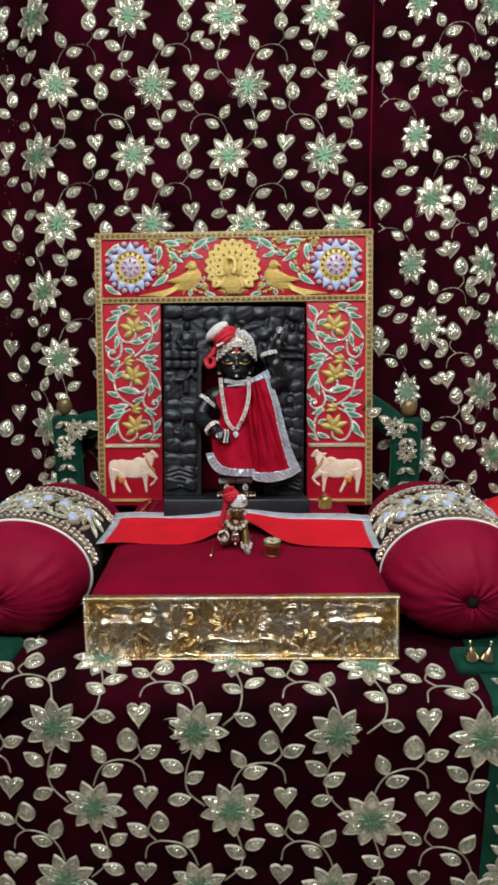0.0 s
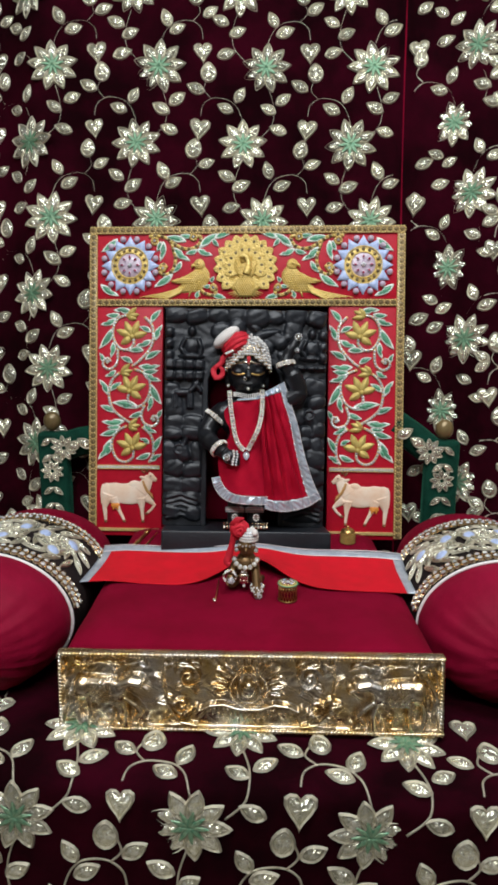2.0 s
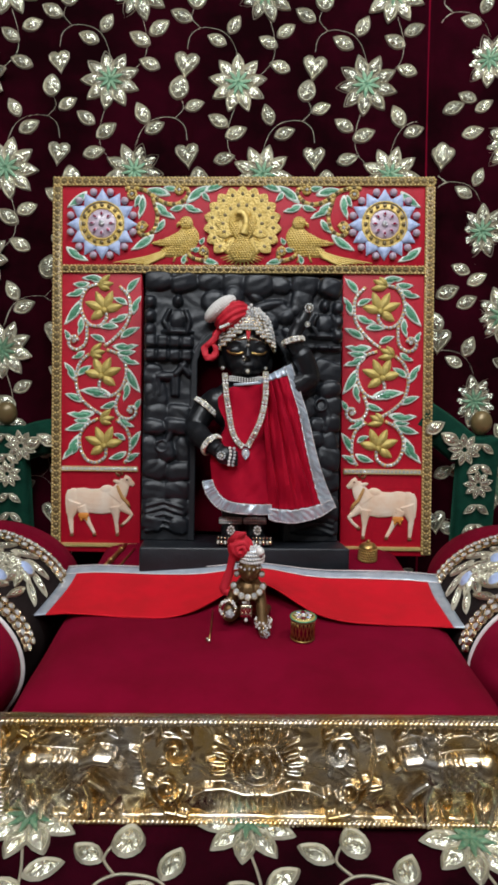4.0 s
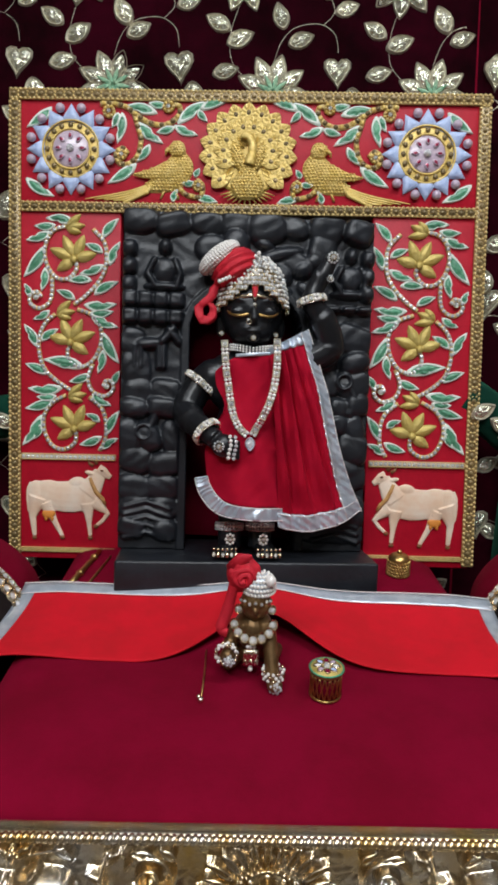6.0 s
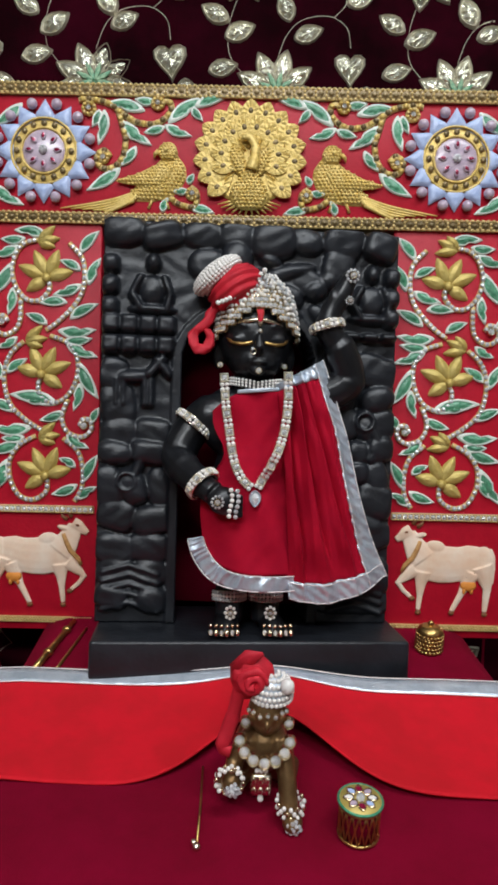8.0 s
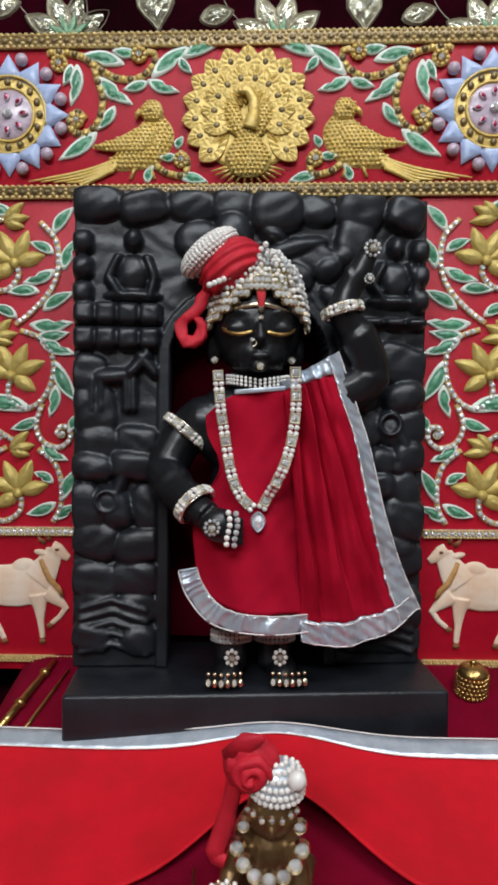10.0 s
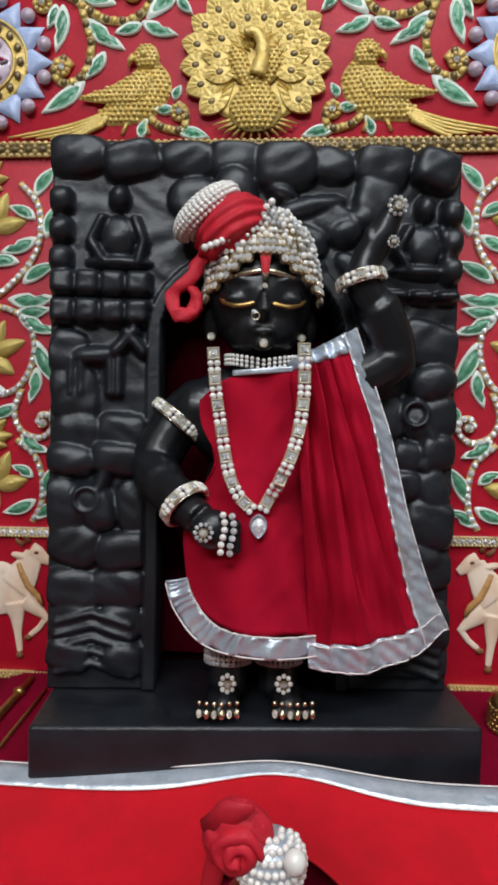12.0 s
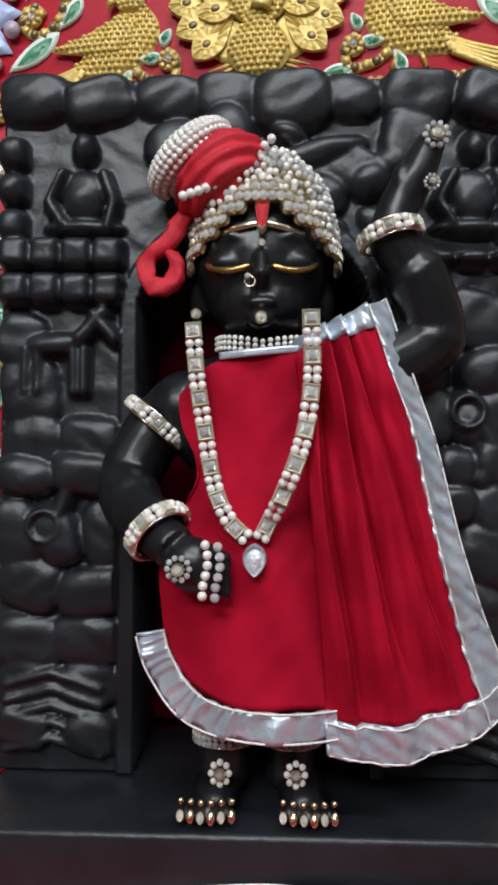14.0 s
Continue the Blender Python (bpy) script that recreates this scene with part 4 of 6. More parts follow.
for n, start, r0, ln, wd, y, rg in ((15, -134, 0.019, 0.0335, 0.0182, -0.0018, 0.0412), (10, -112, 0.006, 0.0310, 0.0165, -0.0034, 0.0262)):
    mesh = feather_mesh(ln, wd)
    for k in range(n):
        m = pose(0, 0, 0, 0, start - 2 * start * k / (n - 1), 0)
        place("gilt_feather", mesh, None, fan, "", None, m @ pose(0, y, r0, 2))
        place("feather_gem", FEATHER_GEM, None, fan, "", None, m @ pose(0, y - 0.0026, rg))
bm = bmesh.new()
for sx in (-1, 1):
    beaded_form(bm, [(sx * 0.003, -0.022), (sx * 0.014, -0.014), (sx * 0.0185, 0.0), (sx * 0.015, 0.010), (sx * 0.006, 0.002), (sx * 0.003, -0.010)], 0.0028, 0.0016, 0.0033, -0.0045)
beaded_form(bm, [(-0.004, -0.006), (-0.008, -0.018), (-0.0165, -0.028), (-0.0175, -0.038), (-0.010, -0.0475), (0.001, -0.0495), (0.012, -0.0465), (0.018, -0.037), (0.0155, -0.027), (0.008, -0.017), (0.005, -0.006)], 0.0042, 0.0018, 0.0036, -0.005)
tube(bm, [(x, -0.0095, z) for x, _, z in spline([(0.0015, 0, -0.014), (0.0045, 0, -0.003), (0.0045, 0, 0.006), (0.001, 0, 0.0135), (-0.0045, 0, 0.0150), (-0.0088, 0, 0.0125)], 6)],
     [0.0058] * 6 + [0.0046] * 6 + [0.0038] * 6 + [0.0036] * 6 + [0.0030] * 3 + [0.0020, 0.0012, 0.0008, 0.0005], 9, flat=0.7)
for k in range(12):
    a = math.radians(-158 + 12.4 * k)
    tube(bm, [(0.014 * math.cos(a), -0.003, -0.036 + 0.010 * math.sin(a)), (0.031 * math.cos(a), -0.0025, -0.038 + 0.0155 * math.sin(a))], [0.0016, 0.0005], 5)
part("crest", bm, M_GILT, fan, "beaded gold relief crest")


def perched_relief(s):
    """A plain rounded gold form, its head turned back, with a long tail sweeping outwards."""
    def mirrored(pts):
        return [(s * x, z) for x, z in pts]
    base = part("gilt_relief", bmesh.new(), M_GILT, panel, "beaded gold relief with a long sweeping tail")
    bm = bmesh.new()
    beaded_form(bm, mirrored([(0.066, 0.4405), (0.0592, 0.4310), (0.0588, 0.4200), (0.0660, 0.4075), (0.0780, 0.4010), (0.0930, 0.3985), (0.1130, 0.4000), (0.1060, 0.4110), (0.0930, 0.4240), (0.0850, 0.4345), (0.0770, 0.4410)]),
                0.0042, 0.0018, 0.0037)
    bm.to_mesh(base.data)
    bm.free()
    base.data.polygons.foreach_set("use_smooth", [True] * len(base.data.polygons))
    bm = bmesh.new()
    beaded_form(bm, mirrored([(0.0700, 0.4290), (0.0745, 0.4165), (0.0880, 0.4110), (0.1040, 0.4120), (0.1225, 0.4160), (0.1040, 0.4225), (0.0890, 0.4300), (0.0780, 0.4340)]), 0.0024, 0.0016, 0.0034, -0.0034)
    part("wing", bm, M_GILT, base)
    bm = bmesh.new()
    beaded_form(bm, mirrored([(0.0660, 0.4430), (0.0690, 0.4500), (0.0755, 0.4525), (0.0825, 0.4490), (0.0845, 0.4425), (0.0805, 0.4365), (0.0730, 0.4350), (0.0675, 0.4380)]), 0.0034, 0.0014, 0.0030, -0.0028)
    tube(bm, [(s * 0.0835, -0.0045, 0.4430), (s * 0.0870, -0.0042, 0.4405), (s * 0.0878, -0.0035, 0.4368)], [0.0028, 0.0018, 0.0004], 7)
    ball(bm, (s * 0.0768, -0.0070, 0.4442), (0.0022, 0.0012, 0.0022), None, 8, 5)
    part("head", bm, M_GILT, base)
    bm = bmesh.new()
    for k in range(5):
        tube(bm, [(s * x, -0.002, z) for x, _, z in spline([(0.098 + 0.002 * k, 0, 0.4080 - 0.0022 * k), (0.128, 0, 0.3985 - 0.0024 * k), (0.1735 - 0.010 * k, 0, 0.3905 - 0.0004 * k)], 6)],
             [0.0026 - 0.00017 * i for i in range(13)], 6, flat=0.7)
    part("tail", bm, M_GILT, base)
    for x0, x1 in ((0.0775, 0.0735), (0.0885, 0.0925)):
        bm = bmesh.new()
        tube(bm, [(s * x0, -0.001, 0.4020), (s * x1, -0.001, 0.3920)], 0.0014, 6)
        part("leg", bm, M_GILT, base)


TOP_LEAVES = [(0.0526, 0.4857, -65, 0.96), (0.0761, 0.4705, -49, 1.30), (0.0536, 0.4861, -155, 0.50), (0.0793, 0.4692, -120, 0.83), (0.0787, 0.4677, 117, 0.62), (0.0971, 0.4810, 74, 1.15), (0.0874, 0.4900, 95, 0.60), (0.1183, 0.4721, -136, 1.08),
              (0.1122, 0.4618, -132, 0.46), (0.1349, 0.4821, 179, 1.01), (0.1391, 0.4820, 169, 0.55), (0.1050, 0.4494, 153, 0.72), (0.1190, 0.4293, 132, 1.15), (0.0567, 0.4104, 111, 0.42), (0.0537, 0.3924, -89, 0.68)]
CORNER_LEAVES = [(0.2099, 0.4865, 136, 1.05), (0.2380, 0.4121, -129, 1.10), (0.0556, 0.4146, -10, 0.33), (0.0794, 0.3885, -7, 0.45)]
TOP_VINES = [[(0.0795, 0.4905), (0.0737, 0.4880), (0.0743, 0.4793), (0.0867, 0.4697), (0.1036, 0.4703), (0.1182, 0.4783), (0.1306, 0.4870), (0.1472, 0.4905), (0.1580, 0.4895)],
             [(0.1213, 0.4793), (0.1174, 0.4659), (0.1144, 0.4534), (0.1179, 0.4366), (0.1275, 0.4281), (0.1369, 0.4290), (0.1410, 0.4373), (0.1345, 0.4443), (0.1283, 0.4385)],
             [(0.0545, 0.4125), (0.0482, 0.4063), (0.0504, 0.3946), (0.0643, 0.3965), (0.0728, 0.4027)]]
for s in (-1, 1):
    perched_relief(s)
    enamel_leaves(TOP_LEAVES, s, panel)
    enamel_leaves(CORNER_LEAVES, s, panel)
    for line in TOP_VINES:
        beaded("stone_vine", [(s * x, z) for x, z in line], 0.0033, panel, [M_TRIM, M_AMBER, M_GILT])
    for x, z, r in ((0.0853, 0.4875, 0.0048), (0.1485, 0.4817, 0.0052), (0.1347, 0.4374, 0.0042), (0.0524, 0.4062, 0.0046)):
        beaded("stone_ring", [(s * a, b) for a, b in ring(x, z, r)], 0.0021, panel, [M_GILT, M_TRIM, M_GILT], "", -0.001)
        place("round_gem", STUD, None, panel, "", None, at(s * x, -0.003, z, 0, 0, 0, (0.003,) * 3))


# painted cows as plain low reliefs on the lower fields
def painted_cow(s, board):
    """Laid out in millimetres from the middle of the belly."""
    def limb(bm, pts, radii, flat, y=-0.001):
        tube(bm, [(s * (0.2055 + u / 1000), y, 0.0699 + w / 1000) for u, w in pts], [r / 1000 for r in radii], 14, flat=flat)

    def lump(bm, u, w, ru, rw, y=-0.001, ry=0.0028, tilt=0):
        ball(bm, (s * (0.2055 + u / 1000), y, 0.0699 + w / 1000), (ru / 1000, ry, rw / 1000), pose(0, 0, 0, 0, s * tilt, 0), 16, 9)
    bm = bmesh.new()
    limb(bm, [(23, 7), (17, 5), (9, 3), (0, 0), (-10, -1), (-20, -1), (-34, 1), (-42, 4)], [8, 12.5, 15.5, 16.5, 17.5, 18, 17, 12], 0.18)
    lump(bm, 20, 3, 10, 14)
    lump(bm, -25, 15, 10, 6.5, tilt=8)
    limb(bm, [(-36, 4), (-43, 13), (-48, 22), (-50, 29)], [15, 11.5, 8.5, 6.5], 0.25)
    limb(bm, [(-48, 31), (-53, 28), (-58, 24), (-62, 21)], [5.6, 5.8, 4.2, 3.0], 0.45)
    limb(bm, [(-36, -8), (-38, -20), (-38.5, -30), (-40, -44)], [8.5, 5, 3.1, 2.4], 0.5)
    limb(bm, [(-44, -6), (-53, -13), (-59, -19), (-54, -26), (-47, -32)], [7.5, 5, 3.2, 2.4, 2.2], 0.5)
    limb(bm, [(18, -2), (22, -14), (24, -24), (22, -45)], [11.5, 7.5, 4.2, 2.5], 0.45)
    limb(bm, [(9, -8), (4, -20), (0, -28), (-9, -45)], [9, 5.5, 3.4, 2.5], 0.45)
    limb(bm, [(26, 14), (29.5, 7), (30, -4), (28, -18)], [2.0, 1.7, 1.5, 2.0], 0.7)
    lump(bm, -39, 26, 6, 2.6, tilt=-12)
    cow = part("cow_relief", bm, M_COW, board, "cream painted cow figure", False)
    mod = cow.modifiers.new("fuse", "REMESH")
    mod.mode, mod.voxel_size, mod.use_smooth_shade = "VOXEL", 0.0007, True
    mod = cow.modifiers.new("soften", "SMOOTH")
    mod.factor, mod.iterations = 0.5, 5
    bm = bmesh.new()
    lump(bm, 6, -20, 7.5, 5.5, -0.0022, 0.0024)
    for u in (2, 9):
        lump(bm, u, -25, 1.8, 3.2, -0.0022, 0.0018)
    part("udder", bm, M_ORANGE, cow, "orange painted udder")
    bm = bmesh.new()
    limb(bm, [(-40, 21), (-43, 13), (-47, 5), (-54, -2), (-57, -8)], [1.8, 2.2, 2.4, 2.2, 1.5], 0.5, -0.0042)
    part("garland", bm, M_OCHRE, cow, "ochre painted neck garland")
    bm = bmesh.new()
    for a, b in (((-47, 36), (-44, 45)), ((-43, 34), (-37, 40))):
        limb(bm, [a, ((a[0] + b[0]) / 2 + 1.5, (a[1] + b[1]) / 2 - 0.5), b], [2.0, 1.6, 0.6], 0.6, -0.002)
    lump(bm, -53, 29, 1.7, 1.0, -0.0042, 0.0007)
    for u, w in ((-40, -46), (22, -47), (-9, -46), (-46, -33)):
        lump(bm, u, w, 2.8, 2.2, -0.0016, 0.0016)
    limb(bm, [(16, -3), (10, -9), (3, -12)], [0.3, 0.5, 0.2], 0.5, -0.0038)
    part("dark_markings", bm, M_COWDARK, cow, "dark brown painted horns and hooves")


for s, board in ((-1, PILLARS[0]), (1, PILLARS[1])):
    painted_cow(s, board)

# ---- black carved stele ----
stele = thing("carved_stele", "black polished stone stele with carved boulders standing on the seat", "stele", LEANING.copy())
SX0, SX1, SZ0, SZ1 = -0.1235, 0.1315, 0.027, 0.3745


def stele_relief(X, Z):
    H = np.zeros_like(X) + 0.002
    rr = random.Random(11)

    def add(layer):
        nonlocal H
        H = np.maximum(H, layer + 0.002)

    def boulder(x, z, rx, rz, h, rot, p):
        """A stone with a broad, slightly tilted face and worn edges."""
        c, s = math.cos(rot), math.sin(rot)
        u, v = ((X - x) * c + (Z - z) * s) / rx, (-(X - x) * s + (Z - z) * c) / rz
        body = np.clip(1 - np.abs(u) ** p - np.abs(v) ** p, 0, 1) ** 0.38
        add(h * body * (1 + 0.16 * u * rr.uniform(-1, 1) + 0.2 * v * rr.uniform(-0.3, 1)))
    # boulders over the top
    for z, w, n, off in ((0.364, 0.034, 8, 0.0), (0.342, 0.03, 9, 0.014)):
        for k in range(n):
            x = SX0 + off + (k + 0.5) * (SX1 - SX0) / n
            if z < 0.35 and (abs(x + 0.083) < 0.02 or abs(x - 0.108) < 0.025 or abs(x - 0.03) < 0.03):
                continue
            boulder(x + rr.uniform(-0.004, 0.004), z + rr.uniform(-0.003, 0.003), w * rr.uniform(0.46, 0.62), 0.0125 * rr.uniform(0.9, 1.35), 0.011 * rr.uniform(0.6, 1.1), rr.uniform(-0.35, 0.35), rr.choice((2.2, 2.8, 3.4)))
    # columns of stones at both sides
    for side, xa, xb in ((-1, SX0, -0.062), (1, 0.066, SX1)):
        z = 0.049
        while z < 0.27:
            hz = rr.uniform(0.0090, 0.0150)
            skip = side < 0 and 0.213 < z < 0.262
            n = rr.choice((2, 3, 2)) if side < 0 else rr.choice((1, 2, 2, 3))
            for k in range(n):
                w = (xb - xa) / n
                x = xa + (k + 0.5) * w + rr.uniform(-0.003, 0.003)
                if skip and k > 0:
                    continue
                boulder(x, z + rr.uniform(-0.003, 0.003), w * rr.uniform(0.48, 0.62), hz * rr.uniform(1.0, 1.4), 0.010 * rr.uniform(0.55, 1.1), rr.uniform(-0.35, 0.35), rr.choice((2.2, 2.8, 3.6)))
            z += hz * 2.0
        # two level courses of blocks under the seated forms
        for z in (0.2855, 0.268) if side < 0 else (0.283,):
            for k in range(4):
                x = xa + (k + 0.5) * (xb - xa) / 4
                add(pillow(X, Z, x, z, 0.0082, 0.0082 if side < 0 else 0.003, 0.011, 0, 5))
        for k in range(3):
            add(pillow(X, Z, (SX0 + 0.006) if side < 0 else (SX1 - 0.006), 0.3 + 0.018 * k, 0.008, 0.009, 0.011))
    # loose stones round the arch
    for k in range(26):
        x, z = rr.uniform(-0.062, 0.07), rr.uniform(0.288, 0.335)
        boulder(x, z, rr.uniform(0.009, 0.017), rr.uniform(0.007, 0.012), rr.uniform(0.004, 0.009), rr.uniform(-0.8, 0.8), rr.choice((2.0, 2.4, 3)))
    # seated plain forms
    for cx in (-0.082, 0.108):
        add(pillow(X, Z, cx, 0.3385, 0.0065, 0.0085, 0.010, 0, 2))
        add(pillow(X, Z, cx, 0.3145, 0.0115, 0.0135, 0.008, 0, 2.4))
        add(stroke(X, Z, [(cx - 0.010, 0.325), (cx - 0.017, 0.311), (cx - 0.010, 0.300)], 0.0038, 0.009))
        add(stroke(X, Z, [(cx + 0.010, 0.325), (cx + 0.015, 0.311), (cx + 0.012, 0.298)], 0.0038, 0.009))
        add(pillow(X, Z, cx, 0.2985, 0.021, 0.0045, 0.009, 0, 2))
    # standing beast
    add(pillow(X, Z, -0.097, 0.2405, 0.016, 0.0065, 0.009, 0, 2.2))
    for x in (-0.110, -0.104, -0.086, -0.081):
        add(stroke(X, Z, [(x, 0.238), (x, 0.217)], 0.0032, 0.007))
    add(stroke(X, Z, [(-0.083, 0.243), (-0.072, 0.256)], 0.0048, 0.009))
    add(stroke(X, Z, [(-0.076, 0.255), (-0.066, 0.243)], 0.0042, 0.009))
    # coils and a reclining form over the arch
    for cx, cz in ((-0.099, 0.150), (0.105, 0.208)):
        R = np.sqrt((X - cx) ** 2 + (Z - cz) ** 2)
        add(0.010 * np.exp(-((R - 0.0075) / 0.0030) ** 2))
    add(stroke(X, Z, [(-0.093, 0.155), (-0.088, 0.168), (-0.092, 0.182)], 0.005, 0.009))
    add(stroke(X, Z, [(0.112, 0.204), (0.118, 0.19), (0.112, 0.175)], 0.006, 0.009))
    add(pillow(X, Z, 0.033, 0.336, 0.026, 0.0075, 0.010, 0.25, 2))
    add(pillow(X, Z, 0.018, 0.345, 0.011, 0.006, 0.010, -0.3, 2))
    add(pillow(X, Z, 0.058, 0.322, 0.012, 0.010, 0.010, 0.4, 2))
    # folds at the foot
    for k in range(5):
        for s in (-0.095, 0.1):
            add(stroke(X, Z, [(s - 0.022, 0.04 + 0.008 * k), (s, 0.046 + 0.008 * k), (s + 0.024, 0.038 + 0.008 * k)], 0.0036, 0.008))
    H += 0.0004 * np.sin(X * 210 + 2.5 * np.sin(Z * 130)) * np.sin(Z * 190 + 2 * np.sin(X * 90)) + 0.0004 * np.sin(X * 130 + np.sin(Z * 90) * 2) * np.sin(Z * 110)
    # plain rim round the arched opening
    arch = (np.abs(X - 0.002) < 0.066) & (Z < 0.255 + 0.057 * np.sqrt(np.clip(1 - ((X - 0.002) / 0.066) ** 2, 0, 1)))
    return np.where(arch, 0.005, H)


def stele_keep(cx, cz):
    top = 0.255 + 0.050 * np.sqrt(np.clip(1 - ((cx - 0.002) / 0.058) ** 2, 0, 1))
    return ~((np.abs(cx - 0.002) < 0.058) & (cz < top))


def unsquare(X, Z):
    """From the slab's true size to the field on which the carving is laid out."""
    return SX0 + (X + 0.1155) * 255 / 248, SZ0 + (Z - SZ0) * 347.5 / 333.5


bm = heightfield("slab", 200, 260, -0.1155, 0.1325, SZ0, SZ0 + 0.3335, lambda X, Z: stele_relief(*unsquare(X, Z)) + 0.055, lambda a, b: stele_keep(*unsquare(a, b)), -0.004)
part("slab", bm, M_STONE, stele)
bm = bmesh.new()
box(bm, (-0.113, -0.107, -0.012), (0.138, -0.003, 0.0265), 0.0025, 3)
part("base", bm, M_STONE, stele, "smooth black stone base")
bm = bmesh.new()
box(bm, (-0.07, -0.0035, 0.03), (0.07, -0.0015, 0.31))
ob = finish("niche_lining", bm, M_LINING, None, "", False, LEANING.copy())
tagged(ob, "maroon velvet cloth lining the arch of the stele", "cloth lining")


# ---- statue in the stele's arch, in the leaning frame turned a little ----
FIGURE = LEANING @ pose(0, -0.05, 0, 0, 0, 6) @ pose(0, 0.05, 0)
stele.matrix_basis = FIGURE

bm = bmesh.new()
ball(bm, (0.0105, -0.066, 0.268), (0.0305, 0.031, 0.037), None, 28, 18)            # head
ball(bm, (0.0105, -0.074, 0.247), (0.0225, 0.022, 0.0165), None, 20, 14)           # jaw
tube(bm, [(0.0105, -0.096, 0.266), (0.0105, -0.1005, 0.255), (0.0105, -0.096, 0.2515)], [0.0022, 0.0042, 0.003], 8)
ball(bm, (0.0105, -0.0955, 0.2445), (0.0075, 0.003, 0.0022))
ball(bm, (0.0105, -0.093, 0.2375), (0.006, 0.0045, 0.0042))
for s in (-1, 1):
    ball(bm, (0.0105 + s * 0.0125, -0.0905, 0.2625), (0.0098, 0.0045, 0.0052))
    tube(bm, [(0.0105 + s * 0.004, -0.0945, 0.2705), (0.0105 + s * 0.013, -0.0945, 0.2735), (0.0105 + s * 0.022, -0.087, 0.2715)], [0.0014, 0.0018, 0.001], 6)
    ball(bm, (0.0105 + s * 0.0295, -0.062, 0.2515), (0.005, 0.006, 0.0115))
tube(bm, [(0.0105, -0.064, 0.24), (0.0105, -0.062, 0.205)], [0.0165, 0.02], 16)
ball(bm, (-0.0245, -0.064, 0.2005), (0.0185, 0.0185, 0.0185), None, 18, 12)
ball(bm, (-0.006, -0.063, 0.2125), (0.021, 0.019, 0.0135), None, 18, 12)
ball(bm, (0.012, -0.066, 0.192), (0.044, 0.026, 0.03), None, 24, 16)                # shoulders
ball(bm, (0.012, -0.066, 0.145), (0.034, 0.028, 0.05), None, 24, 16)
ball(bm, (0.012, -0.064, 0.100), (0.037, 0.027, 0.045), None, 24, 16)
for x in (-0.004, 0.026):
    tube(bm, [(x, -0.066, 0.1), (x, -0.072, 0.06), (x - 0.001, -0.076, 0.034)], [0.016, 0.0118, 0.0115], 14)
for x, d in ((-0.0075, -0.0025), (0.0295, 0.0025)):
    ball(bm, (x, -0.084, 0.0345), (0.0105, 0.018, 0.0080))
    for k in range(5):
        ball(bm, (x + d + (k - 2) * 0.0045, -0.0995 + 0.0012 * abs(k - 2), 0.0310), (0.0025, 0.005, 0.0032), None, 8, 6)
tube(bm, spline([(-0.022, -0.062, 0.206), (-0.038, -0.064, 0.192), (-0.05, -0.07, 0.168), (-0.044, -0.088, 0.158), (-0.031, -0.104, 0.148), (-0.022, -0.112, 0.142)], 5),
     [0.0155] * 4 + [0.0148] * 6 + [0.0138] * 6 + [0.0122] * 5 + [0.0095] * 5, 14)  # lower arm
ball(bm, (-0.0145, -0.114, 0.1365), (0.0125, 0.0095, 0.011), pose(0, 0, 0, 0, 25, 0))
for k in range(4):
    tube(bm, [(-0.010 + 0.001 * k, -0.117, 0.142 - 0.0045 * k), (0.0, -0.116, 0.139 - 0.0045 * k)], [0.0034, 0.0026], 8)
tube(bm, spline([(0.045, -0.064, 0.214), (0.07, -0.070, 0.222), (0.088, -0.074, 0.235), (0.0795, -0.079, 0.258), (0.0675, -0.083, 0.276), (0.0715, -0.083, 0.292)], 5),
     [0.0165] * 5 + [0.0155] * 6 + [0.0138] * 6 + [0.0105] * 5 + [0.009] * 4, 14)    # raised arm
tube(bm, [(0.0705, -0.083, 0.29), (0.0775, -0.085, 0.302), (0.0845, -0.086, 0.318)], [0.009, 0.0088, 0.0064], 10)
ball(bm, (0.0705, -0.087, 0.299), (0.0042, 0.005, 0.008))
ob = finish("statue", bm, M_SKIN, None, "", True, FIGURE.copy())
tagged(ob, "black polished stone statue with one raised arm, dressed in red", "statue")
mod = ob.modifiers.new("fuse", "REMESH")
mod.mode, mod.voxel_size, mod.use_smooth_shade = "VOXEL", 0.0013, True
mod = ob.modifiers.new("polish", "SMOOTH")
mod.factor, mod.iterations = 0.5, 4

# gilt inlay of the eyelids and the painted brow mark
for s in (-1, 1):
    bm = bmesh.new()
    tube(bm, spline([(0.0105 + s * 0.0045, -0.0952, 0.2600), (0.0105 + s * 0.013, -0.0945, 0.2582), (0.0105 + s * 0.0205, -0.0905, 0.2600), (0.0105 + s * 0.0245, -0.0855, 0.2635)], 5),
         [0.0008] + [0.0015] * 12 + [0.0009, 0.0007, 0.0004], 8)
    ob = finish("gilt_inlay", bm, M_BRASS, None, "", True, FIGURE.copy())
    tagged(ob, "thin coppery gold inlay set in black stone", "inlay", "gilt inlays")
mark = thing("brow_ornament", "red enamel drop on a gold band across the brow", "ornament", FIGURE.copy())
bm = bmesh.new()
gem(bm, [(0, -0.0105), (0.002, -0.008), (0.0034, 0.003), (0.003, 0.006), (0, 0.0055), (-0.003, 0.006), (-0.0034, 0.003), (-0.002, -0.008)], 0.0012, 0.16, 0, 1)
part("red_drop", bm, [M_TURBAN, M_GOLD], mark, "red enamel drop", False, pose(0.0108, -0.0985, 0.2815, -12))
bm = bmesh.new()
